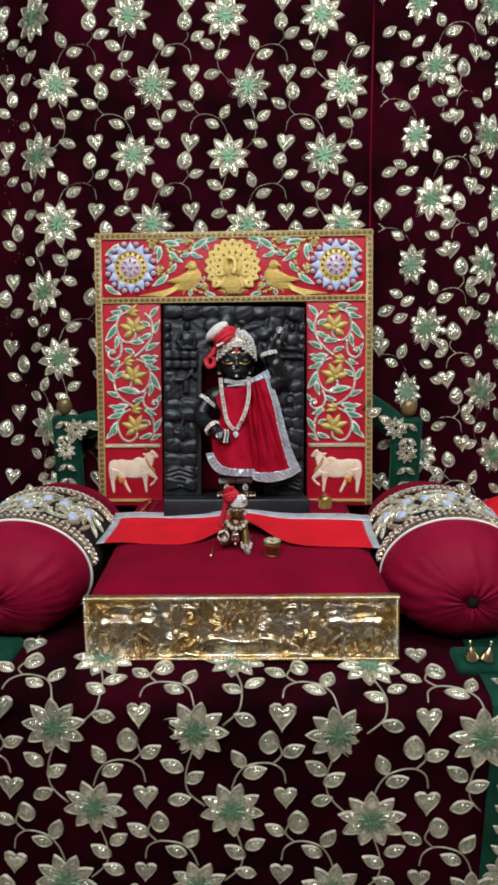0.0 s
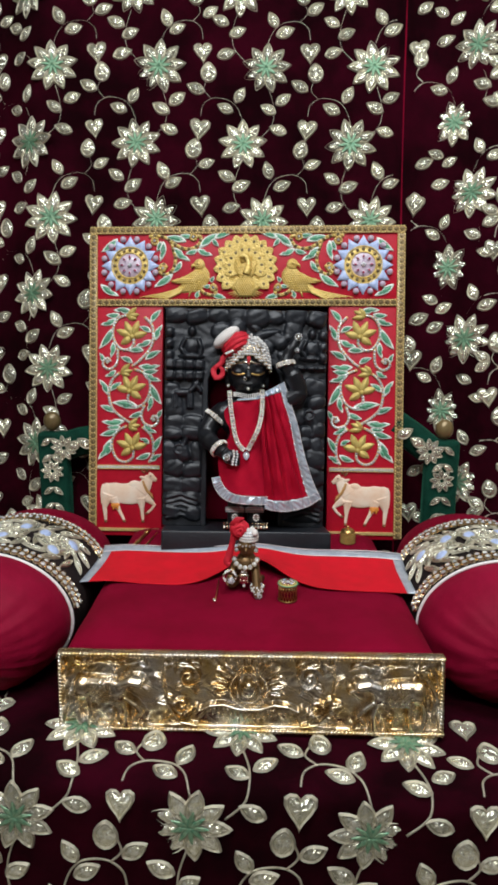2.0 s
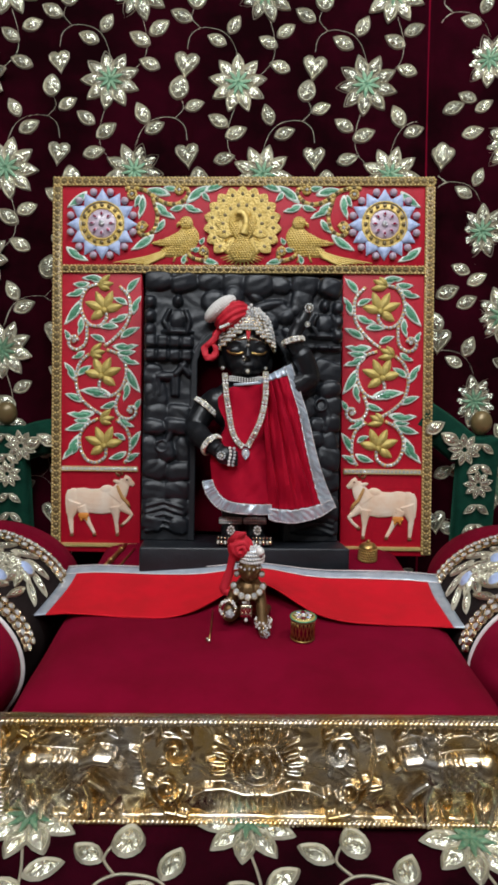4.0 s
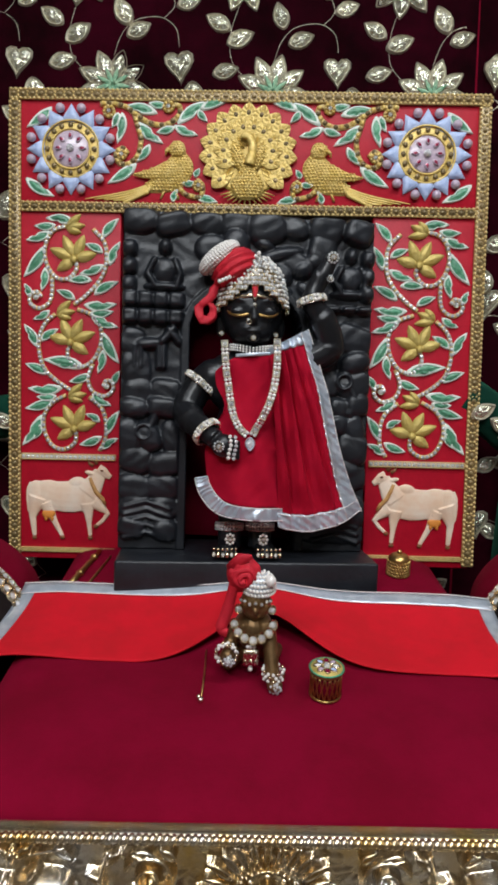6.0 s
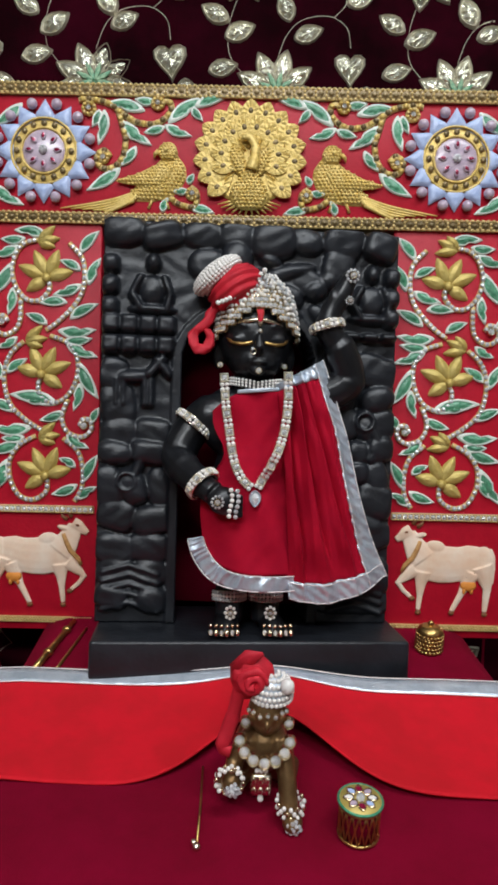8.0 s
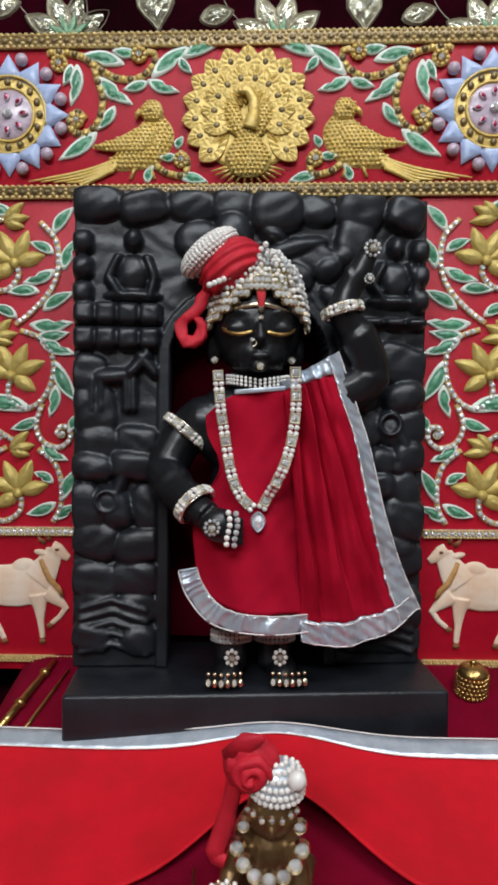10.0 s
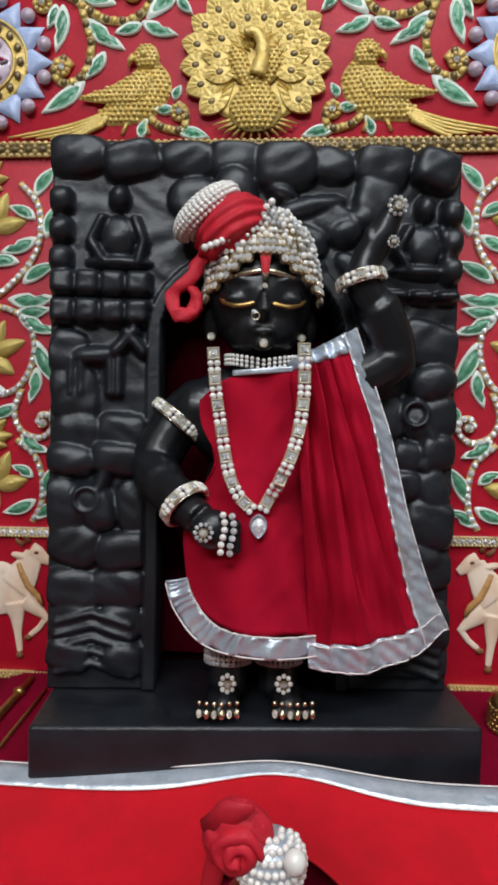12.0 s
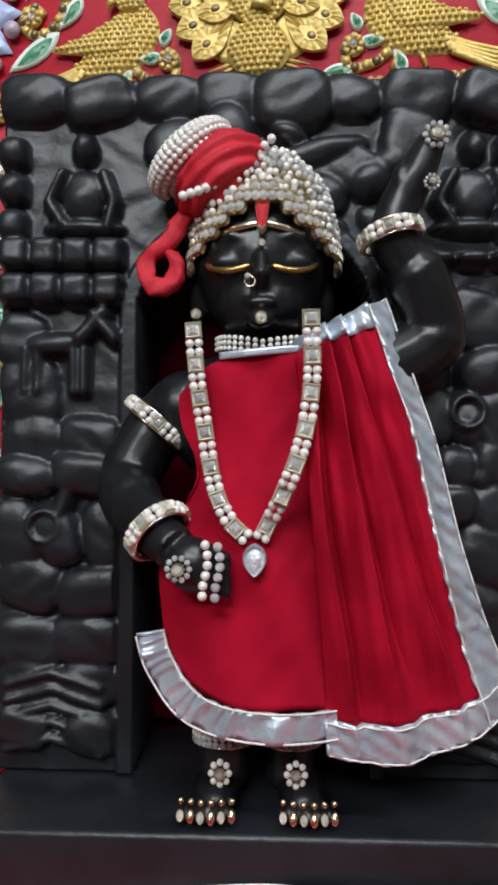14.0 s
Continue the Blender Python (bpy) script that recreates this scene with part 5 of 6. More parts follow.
tube(bm, [(0.0105 + 0.0265 * math.sin(a), -0.066 - 0.0318 * math.cos(a), 0.2775 - 0.004 * abs(math.sin(a))) for a in [-0.75 + 0.1 * k for k in range(16)]], 0.0017, 6, flat=0.6)
part("gold_band", bm, M_GOLD, mark, "thin gold band")
bead("round_gem", STUD, mark, 0.0108, -0.099, 0.2685, 0.0019)

# gem studs: ears, chin, raised hand, nose ring
for x, y, z, r, lab in ((-0.0185, -0.078, 0.2425, 0.0029, "round clear gem ear stud in gold"), (0.0345, -0.072, 0.2435, 0.0029, "round clear gem ear stud in gold"),
                        (0.0108, -0.0975, 0.2375, 0.0029, "round clear gem stud on the chin")):
    st = thing("gem_stud", lab, "jewel", FIGURE @ pose(x, y, z), "gem studs")
    bead("round_gem", STUD, st, 0, -0.001, 0, r)
bm = bmesh.new()
tube(bm, [(0.0022 * math.cos(a), 0, 0.0022 * math.sin(a)) for a in [2 * math.pi * k / 16 for k in range(16)]], 0.0005, 6, True)
nose = finish("nose_ring", bm, M_GOLD, None, "", True, FIGURE @ pose(0.006, -0.1005, 0.252))
tagged(nose, "small gold nose ring with a ruby", "jewel")
bead("ruby", GEMBALL, nose, -0.001, -0.001, 0.002, 0.0014)

# ---- turban: pearl roll, folded scarlet cloth, jewelled wrap and a hanging loop ----
turban = thing("turban", "scarlet turban with a pearl roll and jewelled wrap", "turban", FIGURE.copy())
TILT_T = pose(-0.0125, -0.072, 0.3050, 0, -40, 0)
bm = bmesh.new()
ball(bm, (0.003, -0.003, -0.003), (0.0236, 0.0240, 0.0165), None, 60, 40)
for v in bm.verts:
    a = math.atan2(v.co.y, v.co.x)
    fold = math.sin(v.co.z * 900 + 4 * math.sin(a * 1.5) + 2.5 * v.co.x * 100) * 0.0011 + noise.noise(v.co * 130) * 0.0014
    v.co += v.co.normalized() * fold
part("folded_cloth", bm, M_TURBAN, turban, "folded scarlet cloth", True, TILT_T)
bm = bmesh.new()
ball(bm, (0, 0, 0), (0.0212, 0.0200, 0.0085), None, 24, 12)
roll = part("pearl_roll", bm, M_PEARL, turban, "roll sewn with rows of pearls", True, TILT_T @ pose(-0.001, 0, 0.0145))
for row in range(9):
    ph = math.radians(-44 + 15 * row)
    rr_ = 0.0222 * math.cos(ph)
    n = max(6, int(2 * math.pi * rr_ / 0.0030))
    for k in range(n):
        a = 2 * math.pi * (k + 0.5 * (row % 2)) / n
        if math.sin(a) > 0.35:
            continue
        bead("pearl", PEARL, roll, rr_ * math.cos(a), rr_ * 0.92 * math.sin(a), 0.0092 * math.sin(ph), 0.0017)
CR = (0.0115, -0.064, 0.2745)
bm = bmesh.new()
ball(bm, CR, (0.0325, 0.0335, 0.0455), None, 28, 18)
bmesh.ops.delete(bm, geom=[v for v in bm.verts if v.co.z < 0.2745 - 0.012 * abs(v.co.x - CR[0]) / 0.03 + (0.011 if v.co.y < CR[1] else 0)], context="VERTS")
wrap = part("jewelled_wrap", bm, M_GOLD, turban, "gold wrap set with pearls and clear gems")
jr = random.Random(4)
for row in range(18):
    ph = math.radians(-16 + 5.6 * row)
    n = int(2 * math.pi * 0.0345 * math.cos(ph) / 0.0034)
    for k in range(n):
        a = 2 * math.pi * (k + 0.5 * (row % 2)) / n
        x, y, z = CR[0] + 0.034 * math.cos(ph) * math.cos(a), CR[1] + 0.035 * math.cos(ph) * math.sin(a), CR[2] + 0.047 * math.sin(ph)
        low = 0.2885 - 0.024 * (abs(x - CR[0]) / 0.034) ** 1.2
        if math.sin(a) > 0.1 or z < low or z > 0.3165:
            continue
        first = z < low + 0.0062
        if first:
            place("round_gem", STUD, None, wrap, "", None, at(x, y, z, -8, 0, math.degrees(math.atan2(x - CR[0], -(y - CR[1]))), (0.0033, 0.0033, 0.0033)))
        else:
            white = jr.random() < 0.62
            bead("pearl" if white else "gem", PEARL if white else GEMBALL, wrap, x + jr.uniform(-0.0008, 0.0008), y + jr.uniform(-0.001, 0.0006), z + jr.uniform(-0.0009, 0.0009), jr.uniform(0.0012, 0.0020))
for k in range(13):
    t = k / 12
    x, z = -0.0225 + 0.037 * t, 0.2885 + 0.0305 * t - 0.004 * math.sin(math.pi * t)
    bead("pearl", PEARL, wrap, x, -0.0985 + 0.014 * t, z, 0.0021)
bm = bmesh.new()
tube(bm, spline([(-0.022, -0.076, 0.292), (-0.031, -0.08, 0.276), (-0.040, -0.081, 0.266), (-0.0395, -0.082, 0.2555), (-0.032, -0.083, 0.2535), (-0.0275, -0.082, 0.260), (-0.0295, -0.08, 0.270)], 6),
     [0.0032] * 4 + [0.0040] * 14 + [0.0043] * 12 + [0.0034] * 7, 14, flat=0.8)
for v in bm.verts:
    v.co += Vector((noise.noise(v.co * 160), noise.noise(v.co * 150 + Vector((3, 0, 0))), noise.noise(v.co * 170 + Vector((0, 4, 0))))) * 0.0024
part("hanging_loop", bm, M_TURBAN, turban, "knotted scarlet loop")

# ---- garment ----
garment = thing("red_garment", "crimson cotton wrap and pleated shawl edged with silver ribbon", "garment", FIGURE.copy())


def body_y(x, z):
    return -0.092 - 0.017 * math.sin(math.pi * min(1, max(0, (x + 0.032) / 0.092))) - 0.006 * max(0.0, min(1, (0.16 - z) / 0.08))


def lerp_path(pts, t):
    t = max(0.0, min(1.0, t)) * (len(pts) - 1)
    i = min(int(t), len(pts) - 2)
    f = t - i
    return tuple(a + (b - a) * f for a, b in zip(pts[i], pts[i + 1]))


def smooth_path(pts, n=6):
    return [(p.x, p.z) for p in spline([(x, 0, z) for x, z in pts], n)]


TOP = smooth_path([(-0.024, 0.205), (-0.013, 0.215), (0.002, 0.2205), (0.026, 0.2235), (0.040, 0.224)])
LOW = smooth_path([(-0.0285, 0.106), (-0.025, 0.097), (-0.017, 0.087), (-0.006, 0.0815), (0.015, 0.0795), (0.046, 0.0785)])
HEM = smooth_path([(-0.0405, 0.1035), (-0.036, 0.090), (-0.026, 0.077), (-0.013, 0.0705), (0.012, 0.0680), (0.046, 0.0672)])


def wrap_at(u, v):
    a, b = lerp_path(TOP, u), lerp_path(LOW, u)
    x, z = a[0] + (b[0] - a[0]) * v, a[1] + (b[1] - a[1]) * v
    dent = 0.012 * math.exp(-((v - 0.34) / 0.16) ** 2) - 0.004 * math.exp(-((v - 0.75) / 0.2) ** 2)
    x += dent * (1 - u) ** 3
    y = body_y(x, z) + 0.0034 * noise.noise((x * 40 + z * 28, z * 18, 1.0)) + 0.0016 * noise.noise((x * 90 - z * 60, z * 40, 2.0)) + 0.0008 * math.sin((x * 1.5 + z) * 120)
    return x, y, z


def sheet(name, fn, nu, nv, mat, parent, label="", thick=0.0012):
    bm = bmesh.new()
    g = {(i, k): bm.verts.new(fn(i / nu, k / nv)) for i in range(nu + 1) for k in range(nv + 1)}
    for i in range(nu):
        for k in range(nv):
            bm.faces.new((g[i, k], g[i, k + 1], g[i + 1, k + 1], g[i + 1, k]))
    ob = part(name, bm, mat, parent, label)
    mod = ob.modifiers.new("thickness", "SOLIDIFY")
    mod.thickness, mod.offset = thick, -1
    return ob


def hem_at(u, v):
    a, b = lerp_path(LOW, u), lerp_path(HEM, u)
    x, z = a[0] + (b[0] - a[0]) * v, a[1] + (b[1] - a[1]) * v
    return x, body_y(x, z) - 0.0014 + 0.0014 * math.sin(u * 26 + 2 * math.sin(u * 9)) * v + 0.0008 * math.sin(u * 88 + 3 * noise.noise((u * 9, v, 6.0))), z


sheet("wrap", wrap_at, 50, 60, M_GARMENT, garment, "crimson cotton wrap")
sheet("silver_border", hem_at, 120, 6, M_SILVER, garment, "crinkled silver ribbon hem")
LEFT = smooth_path([(0.0235, 0.2265), (0.0265, 0.205), (0.0305, 0.16), (0.0355, 0.11), (0.0395, 0.0610)])
RIGHT = smooth_path([(0.0660, 0.2500), (0.0765, 0.218), (0.087, 0.187), (0.0990, 0.14), (0.1120, 0.103), (0.1270, 0.0725)])


def shawl_at(u, v):
    a, b = lerp_path(LEFT, v), lerp_path(RIGHT, v)
    x, z = a[0] + (b[0] - a[0]) * u, a[1] + (b[1] - a[1]) * u
    z -= 0.0095 * math.sin(math.pi * min(1, u * 1.05)) ** 0.8 * v ** 5
    saw = (u ** 0.9 * 4.6 + 0.35 * math.sin(v * 3.5 + 2 * u) + 0.25 * noise.noise((u * 3, v * 3, 9.0))) % 1.0
    fold = (saw / 0.8) ** 0.7 if saw < 0.8 else ((1 - saw) / 0.2) ** 1.6
    fold *= max(0.0, min(1.0, (0.88 - u) / 0.16)) * (1 - 0.75 * max(0.0, (v - 0.78) / 0.22))
    y = -0.099 - 0.0180 * fold * (0.45 + 0.55 * math.sin(math.pi * min(1.0, v + 0.12)) ** 0.6) * (1 - 0.3 * u) + 0.022 * u * u - 0.010 * v * (1 - u) - 0.006 * math.sin(math.pi * v)
    y += 0.0018 * v ** 3 * math.sin(u * 15) + 0.0026 * noise.noise((u * 6, v * 7, 3.0)) + 0.0012 * noise.noise((u * 16, v * 9, 7.0))
    return x, y, z


sheet("pleated_shawl", lambda u, v: shawl_at(u * 0.80, 0.085 + v * 0.83), 150, 50, M_GARMENT, garment, "pleated crimson shawl end")


def ribbon(u0, u1, v0, v1):
    def fn(u, v):
        x, y, z = shawl_at(u0 + (u1 - u0) * u, v0 + (v1 - v0) * v)
        crease = math.sin(x * 520 + z * 760 + 2.2 * noise.noise((x * 60, z * 60, 4.0)))
        return x, y - 0.0014 + 0.0010 * crease + 0.0008 * noise.noise((x * 210, z * 210, 2.0)), z
    return fn


sheet("silver_border", ribbon(0.795, 1, 0, 1), 8, 170, M_SILVER, garment, "silver ribbon edge")
sheet("silver_border", ribbon(0, 0.795, 0.91, 1), 110, 6, M_SILVER, garment, "silver ribbon edge")
sheet("silver_border", ribbon(0, 0.795, 0, 0.09), 40, 4, M_SILVER, garment, "silver ribbon edge")
sheet("silver_border", lambda u, v: (-0.006 + 0.034 * u, body_y(-0.006 + 0.034 * u, 0.222) - 0.0012, 0.2215 + 0.003 * u - 0.0030 * v), 20, 3, M_SILVER, garment, "silver ribbon at the neck")
for pts in (HEM, LOW):
    bm = bmesh.new()
    tube(bm, [(x, body_y(x, z) - 0.0022, z) for x, z in pts], 0.00045, 5)
    part("edge_stitch", bm, M_THREAD, garment)
for u in (0.80, 0.995):
    bm = bmesh.new()
    tube(bm, [Vector(shawl_at(u, k / 60)) + Vector((0, -0.0018, 0)) for k in range(61)], 0.00045, 5)
    part("edge_stitch", bm, M_THREAD, garment)
for v in (0.915, 0.995):
    bm = bmesh.new()
    tube(bm, [Vector(shawl_at(k / 60, v)) + Vector((0, -0.0018, 0)) for k in range(61)], 0.00045, 5)
    part("edge_stitch", bm, M_THREAD, garment)

# ---- necklace, choker, bangles, anklets ----
necklace = thing("pearl_necklace", "long necklace of paired pearls and square clear gems with a drop", "necklace", FIGURE @ pose(-0.0025, 0, 0))
for side, pts in ((-1, [(-0.0140, 0.2305), (-0.0122, 0.210), (-0.0095, 0.1937), (-0.0048, 0.1680), (0.0015, 0.1540), (0.0100, 0.1460)]),
                  (1, [(0.0325, 0.2320), (0.0330, 0.2090), (0.0298, 0.1862), (0.0218, 0.1635), (0.0136, 0.1460)])):
    path = smooth_path(pts, 30)
    d, i, nxt = 0.0, 0, 0.0
    last = path[0]
    for a, b in zip(path[:-1], path[1:]):
        d += math.hypot(b[0] - a[0], b[1] - a[1])
        if d < nxt:
            continue
        ang = math.degrees(math.atan2(b[0] - a[0], -(b[1] - a[1])))
        y = min(body_y(*b), -0.104) - 0.0042 - 0.0165 * max(0.0, min(1.0, (b[0] - 0.017) / 0.008))
        ca, sa = math.cos(math.radians(ang)), math.sin(math.radians(ang))
        if i % 3 == 0 and d < 0.083:
            place("square_gem", BAGUETTE, None, necklace, "", None, at(b[0], y, b[1], 0, -ang, 0, (0.0034, 0.0028, 0.0028)))
            nxt = d + 0.0047
        else:
            for o in (-0.0018, 0.0018):
                bead("pearl", PEARL, necklace, b[0] + o * ca, y, b[1] + o * sa, 0.00185)
            nxt = d + (0.0032 if i % 3 == 1 else 0.0046)
        i += 1
bm = bmesh.new()
gem(bm, [(x, z) for x, z in outline_leaf(0.0135, 0.0098, 0.75, 16)], 0.003, 0.12, 0, 1)
part("drop_gem", bm, [M_DIAMOND, M_SILVER], necklace, "pear-shaped clear gem", False, at(0.0118, -0.1155, 0.1455, 0, 180, 0))
choker = thing("pearl_choker", "three close rows of small pearls round the neck", "necklace", FIGURE.copy())
for row in range(3):
    for k in range(19):
        a = math.radians(-78 + 156 * k / 18)
        bead("pearl", PEARL, choker, 0.0115 + 0.0215 * math.sin(a), -0.068 - 0.0235 * math.cos(a), 0.2285 - 0.0024 * row + 0.004 * abs(math.sin(a)), 0.00125)


def bangle(name, label, centre, axis, radius, rows=2, gap=0.003, n=15, gems=True, squash=1.0):
    ob = thing(name, label, "bangle", FIGURE @ Matrix.Translation(centre) @ Vector((0, 0, 1)).rotation_difference(Vector(axis).normalized()).to_matrix().to_4x4())
    bm = bmesh.new()
    pts = [(radius * 0.97 * math.cos(2 * math.pi * k / 30), radius * 0.97 * math.sin(2 * math.pi * k / 30)) for k in range(31)]
    for z in (-gap * rows / 2, gap * rows / 2):
        tube(bm, [(x, y, z) for x, y in pts[:-1]], 0.0006, 6, True)
    part("gold_rim", bm, M_GOLD, ob)
    for k in range(n):
        a = 2 * math.pi * k / n
        x, y = radius * math.cos(a), radius * math.sin(a)
        if gems and k % 3 == 0:
            r = gap * rows * 0.42
            place("square_gem", BAGUETTE, None, ob, "", None, at(x, y, 0, 0, 0, math.degrees(a) + 90, (r, r * 0.8, r * 0.8)))
        else:
            for row in range(rows):
                bead("pearl" if (k + row) % 4 else "gem", PEARL if gems or row % 2 else GEMBALL, ob, x, y, (row - (rows - 1) / 2) * gap, gap * 0.56)
    return ob


bangle("bangle", "gold bangle of pearls and square gems on the wrist", (-0.0305, -0.1045, 0.1485), (-0.55, 0.45, 0.55), 0.0130, 2, 0.0034, 21)
bangle("armlet", "gold armlet of pearls and square gems on the arm", (-0.0375, -0.066, 0.1935), (0.62, 0.1, 0.75), 0.0170, 2, 0.0032, 27)
bangle("bangle", "gold bangle of pearls and square gems on the raised wrist", (0.0670, -0.0835, 0.2765), (-0.25, 0.1, 0.95), 0.0130, 2, 0.0034, 21)
for x in (-0.0045, 0.0255):
    bangle("anklet", "broad anklet of small pearls and clear gems", (x, -0.0735, 0.0545), (0, 0.15, 1), 0.0132, 3, 0.0028, 28, False)
for x, d in ((-0.0075, -0.0025), (0.0295, 0.0025)):
    toe = thing("toe_ornament", "gold toe ornament with hanging gems and a flower of pearls", "jewel", FIGURE.copy(), "toe ornaments")
    for k in range(6):
        u = k - 2.5
        bead("gold_bead", GOLDBEAD, toe, x + d + u * 0.0042, -0.1035 + 0.0008 * abs(u), 0.0375, 0.0015)
        place("gold_gem", GOLDBEAD if u % 2 < 0.6 else STUD, None, toe, "", None, at(x + d + u * 0.0042, -0.1058 + 0.0008 * abs(u), 0.0326, -20, 0, 0, (0.0019, 0.0017, 0.0028)))
    for k in range(8):
        a = 2 * math.pi * k / 8
        bead("pearl", PEARL, toe, x - d + 0.0038 * math.cos(a), -0.0945, 0.0455 + 0.0046 * math.sin(a), 0.0015)
    bead("round_gem", STUD, toe, x - d, -0.0955, 0.0455, 0.0026)


def ring_flower(label, x, y, z, r):
    ob = thing("flower_ring", label, "ring", FIGURE @ pose(x, y, z), "flower rings")
    bead("round_gem", STUD, ob, 0, -0.001, 0, r * 0.55)
    for k in range(10):
        a = 2 * math.pi * k / 10
        bead("gem", GEMBALL, ob, r * 0.82 * math.cos(a), 0, r * 0.82 * math.sin(a), r * 0.24)
    return ob


ring_flower("round flower ring of clear gems on the lowered fist", -0.0195, -0.1245, 0.1365, 0.0052)
ring_flower("small round flower ring of clear gems by the raised wrist", 0.0830, -0.0915, 0.2970, 0.0036)
ring_flower("cluster ring of clear gems on the raised fingertips", 0.0845, -0.0930, 0.3165, 0.0058)
fingers = thing("finger_chains", "two short rows of pearls and gems over the fingers", "jewel", FIGURE.copy())
for k in range(6):
    for j in range(2):
        bead("pearl" if j == 0 else "gem", PEARL if j == 0 else GEMBALL, fingers, -0.0095 + 0.0048 * j + 0.001 * math.sin(k), -0.1225, 0.1455 - 0.0039 * k - 0.0006 * j, 0.0019)

# ---- spread cloth in front of the stele ----
spread = thing("spread_cloth", "bright red cloth with a silver ribbon edge spread across the seat", "cloth")
CX0, CX1 = -0.192, 0.243


def spread_at(u, v):
    """u across, v from the back edge to the front edge."""
    x0 = CX0 + (CX1 - CX0) * u
    x = x0 + (0.010 * (u - 0.45)) * v
    mid = math.exp(-((x0 - 0.030) / 0.052) ** 2)
    back = 1.1425 - 0.004 * abs(u - 0.5) + 0.004 * mid
    front = 1.029 + 0.062 * mid + 0.004 * math.sin(u * 9)
    y = back + (front - back) * v
    z = 0.9535 + 0.017 * mid * (0.3 + 0.7 * v) + (0.0095 + 0.010 * max(0.0, x0)) * (1 - v) ** 4 + 0.0022 * math.sin(u * 11 + 1) * v + 0.0012 * noise.noise((x * 14, y * 20, 5))
    ends = min(u, 1 - u) * 12
    if ends < 1:
        z -= 0.003 * (1 - ends)
    return x, y, max(z, 0.9528)


sheet("cloth_field", lambda u, v: spread_at(0.028 + 0.944 * u, 0.11 + 0.89 * v), 90, 26, M_CLOTH, spread, "plain bright red cloth", 0.0012)
sheet("silver_border", lambda u, v: spread_at(u, 0.12 * v), 90, 3, M_SILVER, spread, "silver ribbon edge", 0.0014)
for a, b in ((0.0, 0.031), (0.969, 1.0)):
    sheet("silver_border", lambda u, v, a=a, b=b: (lambda p: (p[0], p[1], p[2] + 0.0006))(spread_at(a + (b - a) * u, 0.12 + 0.88 * v)), 3, 26, M_SILVER, spread, "silver ribbon edge", 0.0014)
for v in (0.002, 0.12):
    bm = bmesh.new()
    tube(bm, [Vector(spread_at(k / 80, v)) + Vector((0, 0, 0.001)) for k in range(81)], 0.0005, 5)
    part("edge_stitch", bm, M_THREAD, spread)

# ---- small bronze statue and its finery ----
SMALL = at(-0.004, 1.028, 0.9515, 0, 0, 0, (1, 1, 1.1))
bm = bmesh.new()
ball(bm, (0.031, -0.003, 0.0555), (0.0115, 0.0115, 0.0125), None, 20, 14)
ball(bm, (0.0308, -0.0145, 0.0530), (0.0018, 0.0022, 0.003))
ball(bm, (0.030, 0.006, 0.031), (0.0145, 0.016, 0.0155), None, 18, 12)
ball(bm, (0.028, 0.022, 0.020), (0.016, 0.014, 0.017), None, 18, 12)
tube(bm, [(0.0405, 0.0, 0.038), (0.0435, -0.010, 0.022), (0.0455, -0.020, 0.006)], [0.006, 0.0056, 0.0055], 12)
ball(bm, (0.047, -0.024, 0.0045), (0.006, 0.0075, 0.0045))
tube(bm, [(0.0195, 0.0, 0.038), (0.0130, -0.004, 0.026), (0.0115, -0.012, 0.02)], [0.006, 0.0056, 0.005], 12)
ball(bm, (0.0115, -0.014, 0.020), (0.006, 0.006, 0.0055))
tube(bm, [(0.020, 0.012, 0.014), (0.010, 0.0, 0.0075), (0.016, 0.016, 0.005)], [0.009, 0.0078, 0.005], 12)
tube(bm, [(0.036, 0.014, 0.014), (0.046, 0.012, 0.007), (0.05, 0.026, 0.005)], [0.009, 0.007, 0.004], 12)
ob = finish("small_statue", bm, M_BRONZE, None, "", True, SMALL.copy())
tagged(ob, "small dark bronze crawling statue on the crimson seat", "statue")
mod = ob.modifiers.new("fuse", "REMESH")
mod.mode, mod.voxel_size, mod.use_smooth_shade = "VOXEL", 0.0008, True
mod = ob.modifiers.new("polish", "SMOOTH")
mod.factor, mod.iterations = 0.5, 3

cap = thing("small_turban", "red rose-folded turban with pearls on the small statue", "turban", SMALL.copy())
bm = bmesh.new()
pts, rad = [], []
for k in range(40):
    a, q = k * 0.3, 0.0015 + 0.0065 * (1 - k / 40)
    pts.append((0.0215 + q * math.cos(a), -0.0085 - 0.003 * k / 40, 0.0755 + 0.8 * q * math.sin(a)))
    rad.append(0.0026 - 0.0008 * k / 40)
tube(bm, pts, rad, 8, flat=1.3)
ball(bm, (0.0215, -0.002, 0.0755), (0.0128, 0.0085, 0.0125), pose(0, 0, 0, 0, -20, 0), 40, 30)
for v in bm.verts:
    v.co += Vector((noise.noise(v.co * 190), noise.noise(v.co * 170 + Vector((5, 0, 0))), noise.noise(v.co * 180 + Vector((0, 7, 0))))) * 0.0016
tube(bm, [(0.012, -0.004, 0.079), (0.020, -0.006, 0.088), (0.027, -0.008, 0.091)], [0.005, 0.005, 0.0012], 8, flat=0.5)
part("rose_fold", bm, M_TURBAN, cap, "cloth rolled into a rose")
bm = bmesh.new()
tube(bm, spline([(0.0145, -0.004, 0.070), (0.0115, -0.005, 0.055), (0.0080, -0.006, 0.044), (0.0055, -0.008, 0.036), (0.0105, -0.009, 0.034)], 5),
     [0.0038] * 6 + [0.0044] * 9 + [0.0034] * 6, 10, flat=0.6)
part("hanging_tail", bm, M_TURBAN, cap, "hanging cloth tail")
bm = bmesh.new()
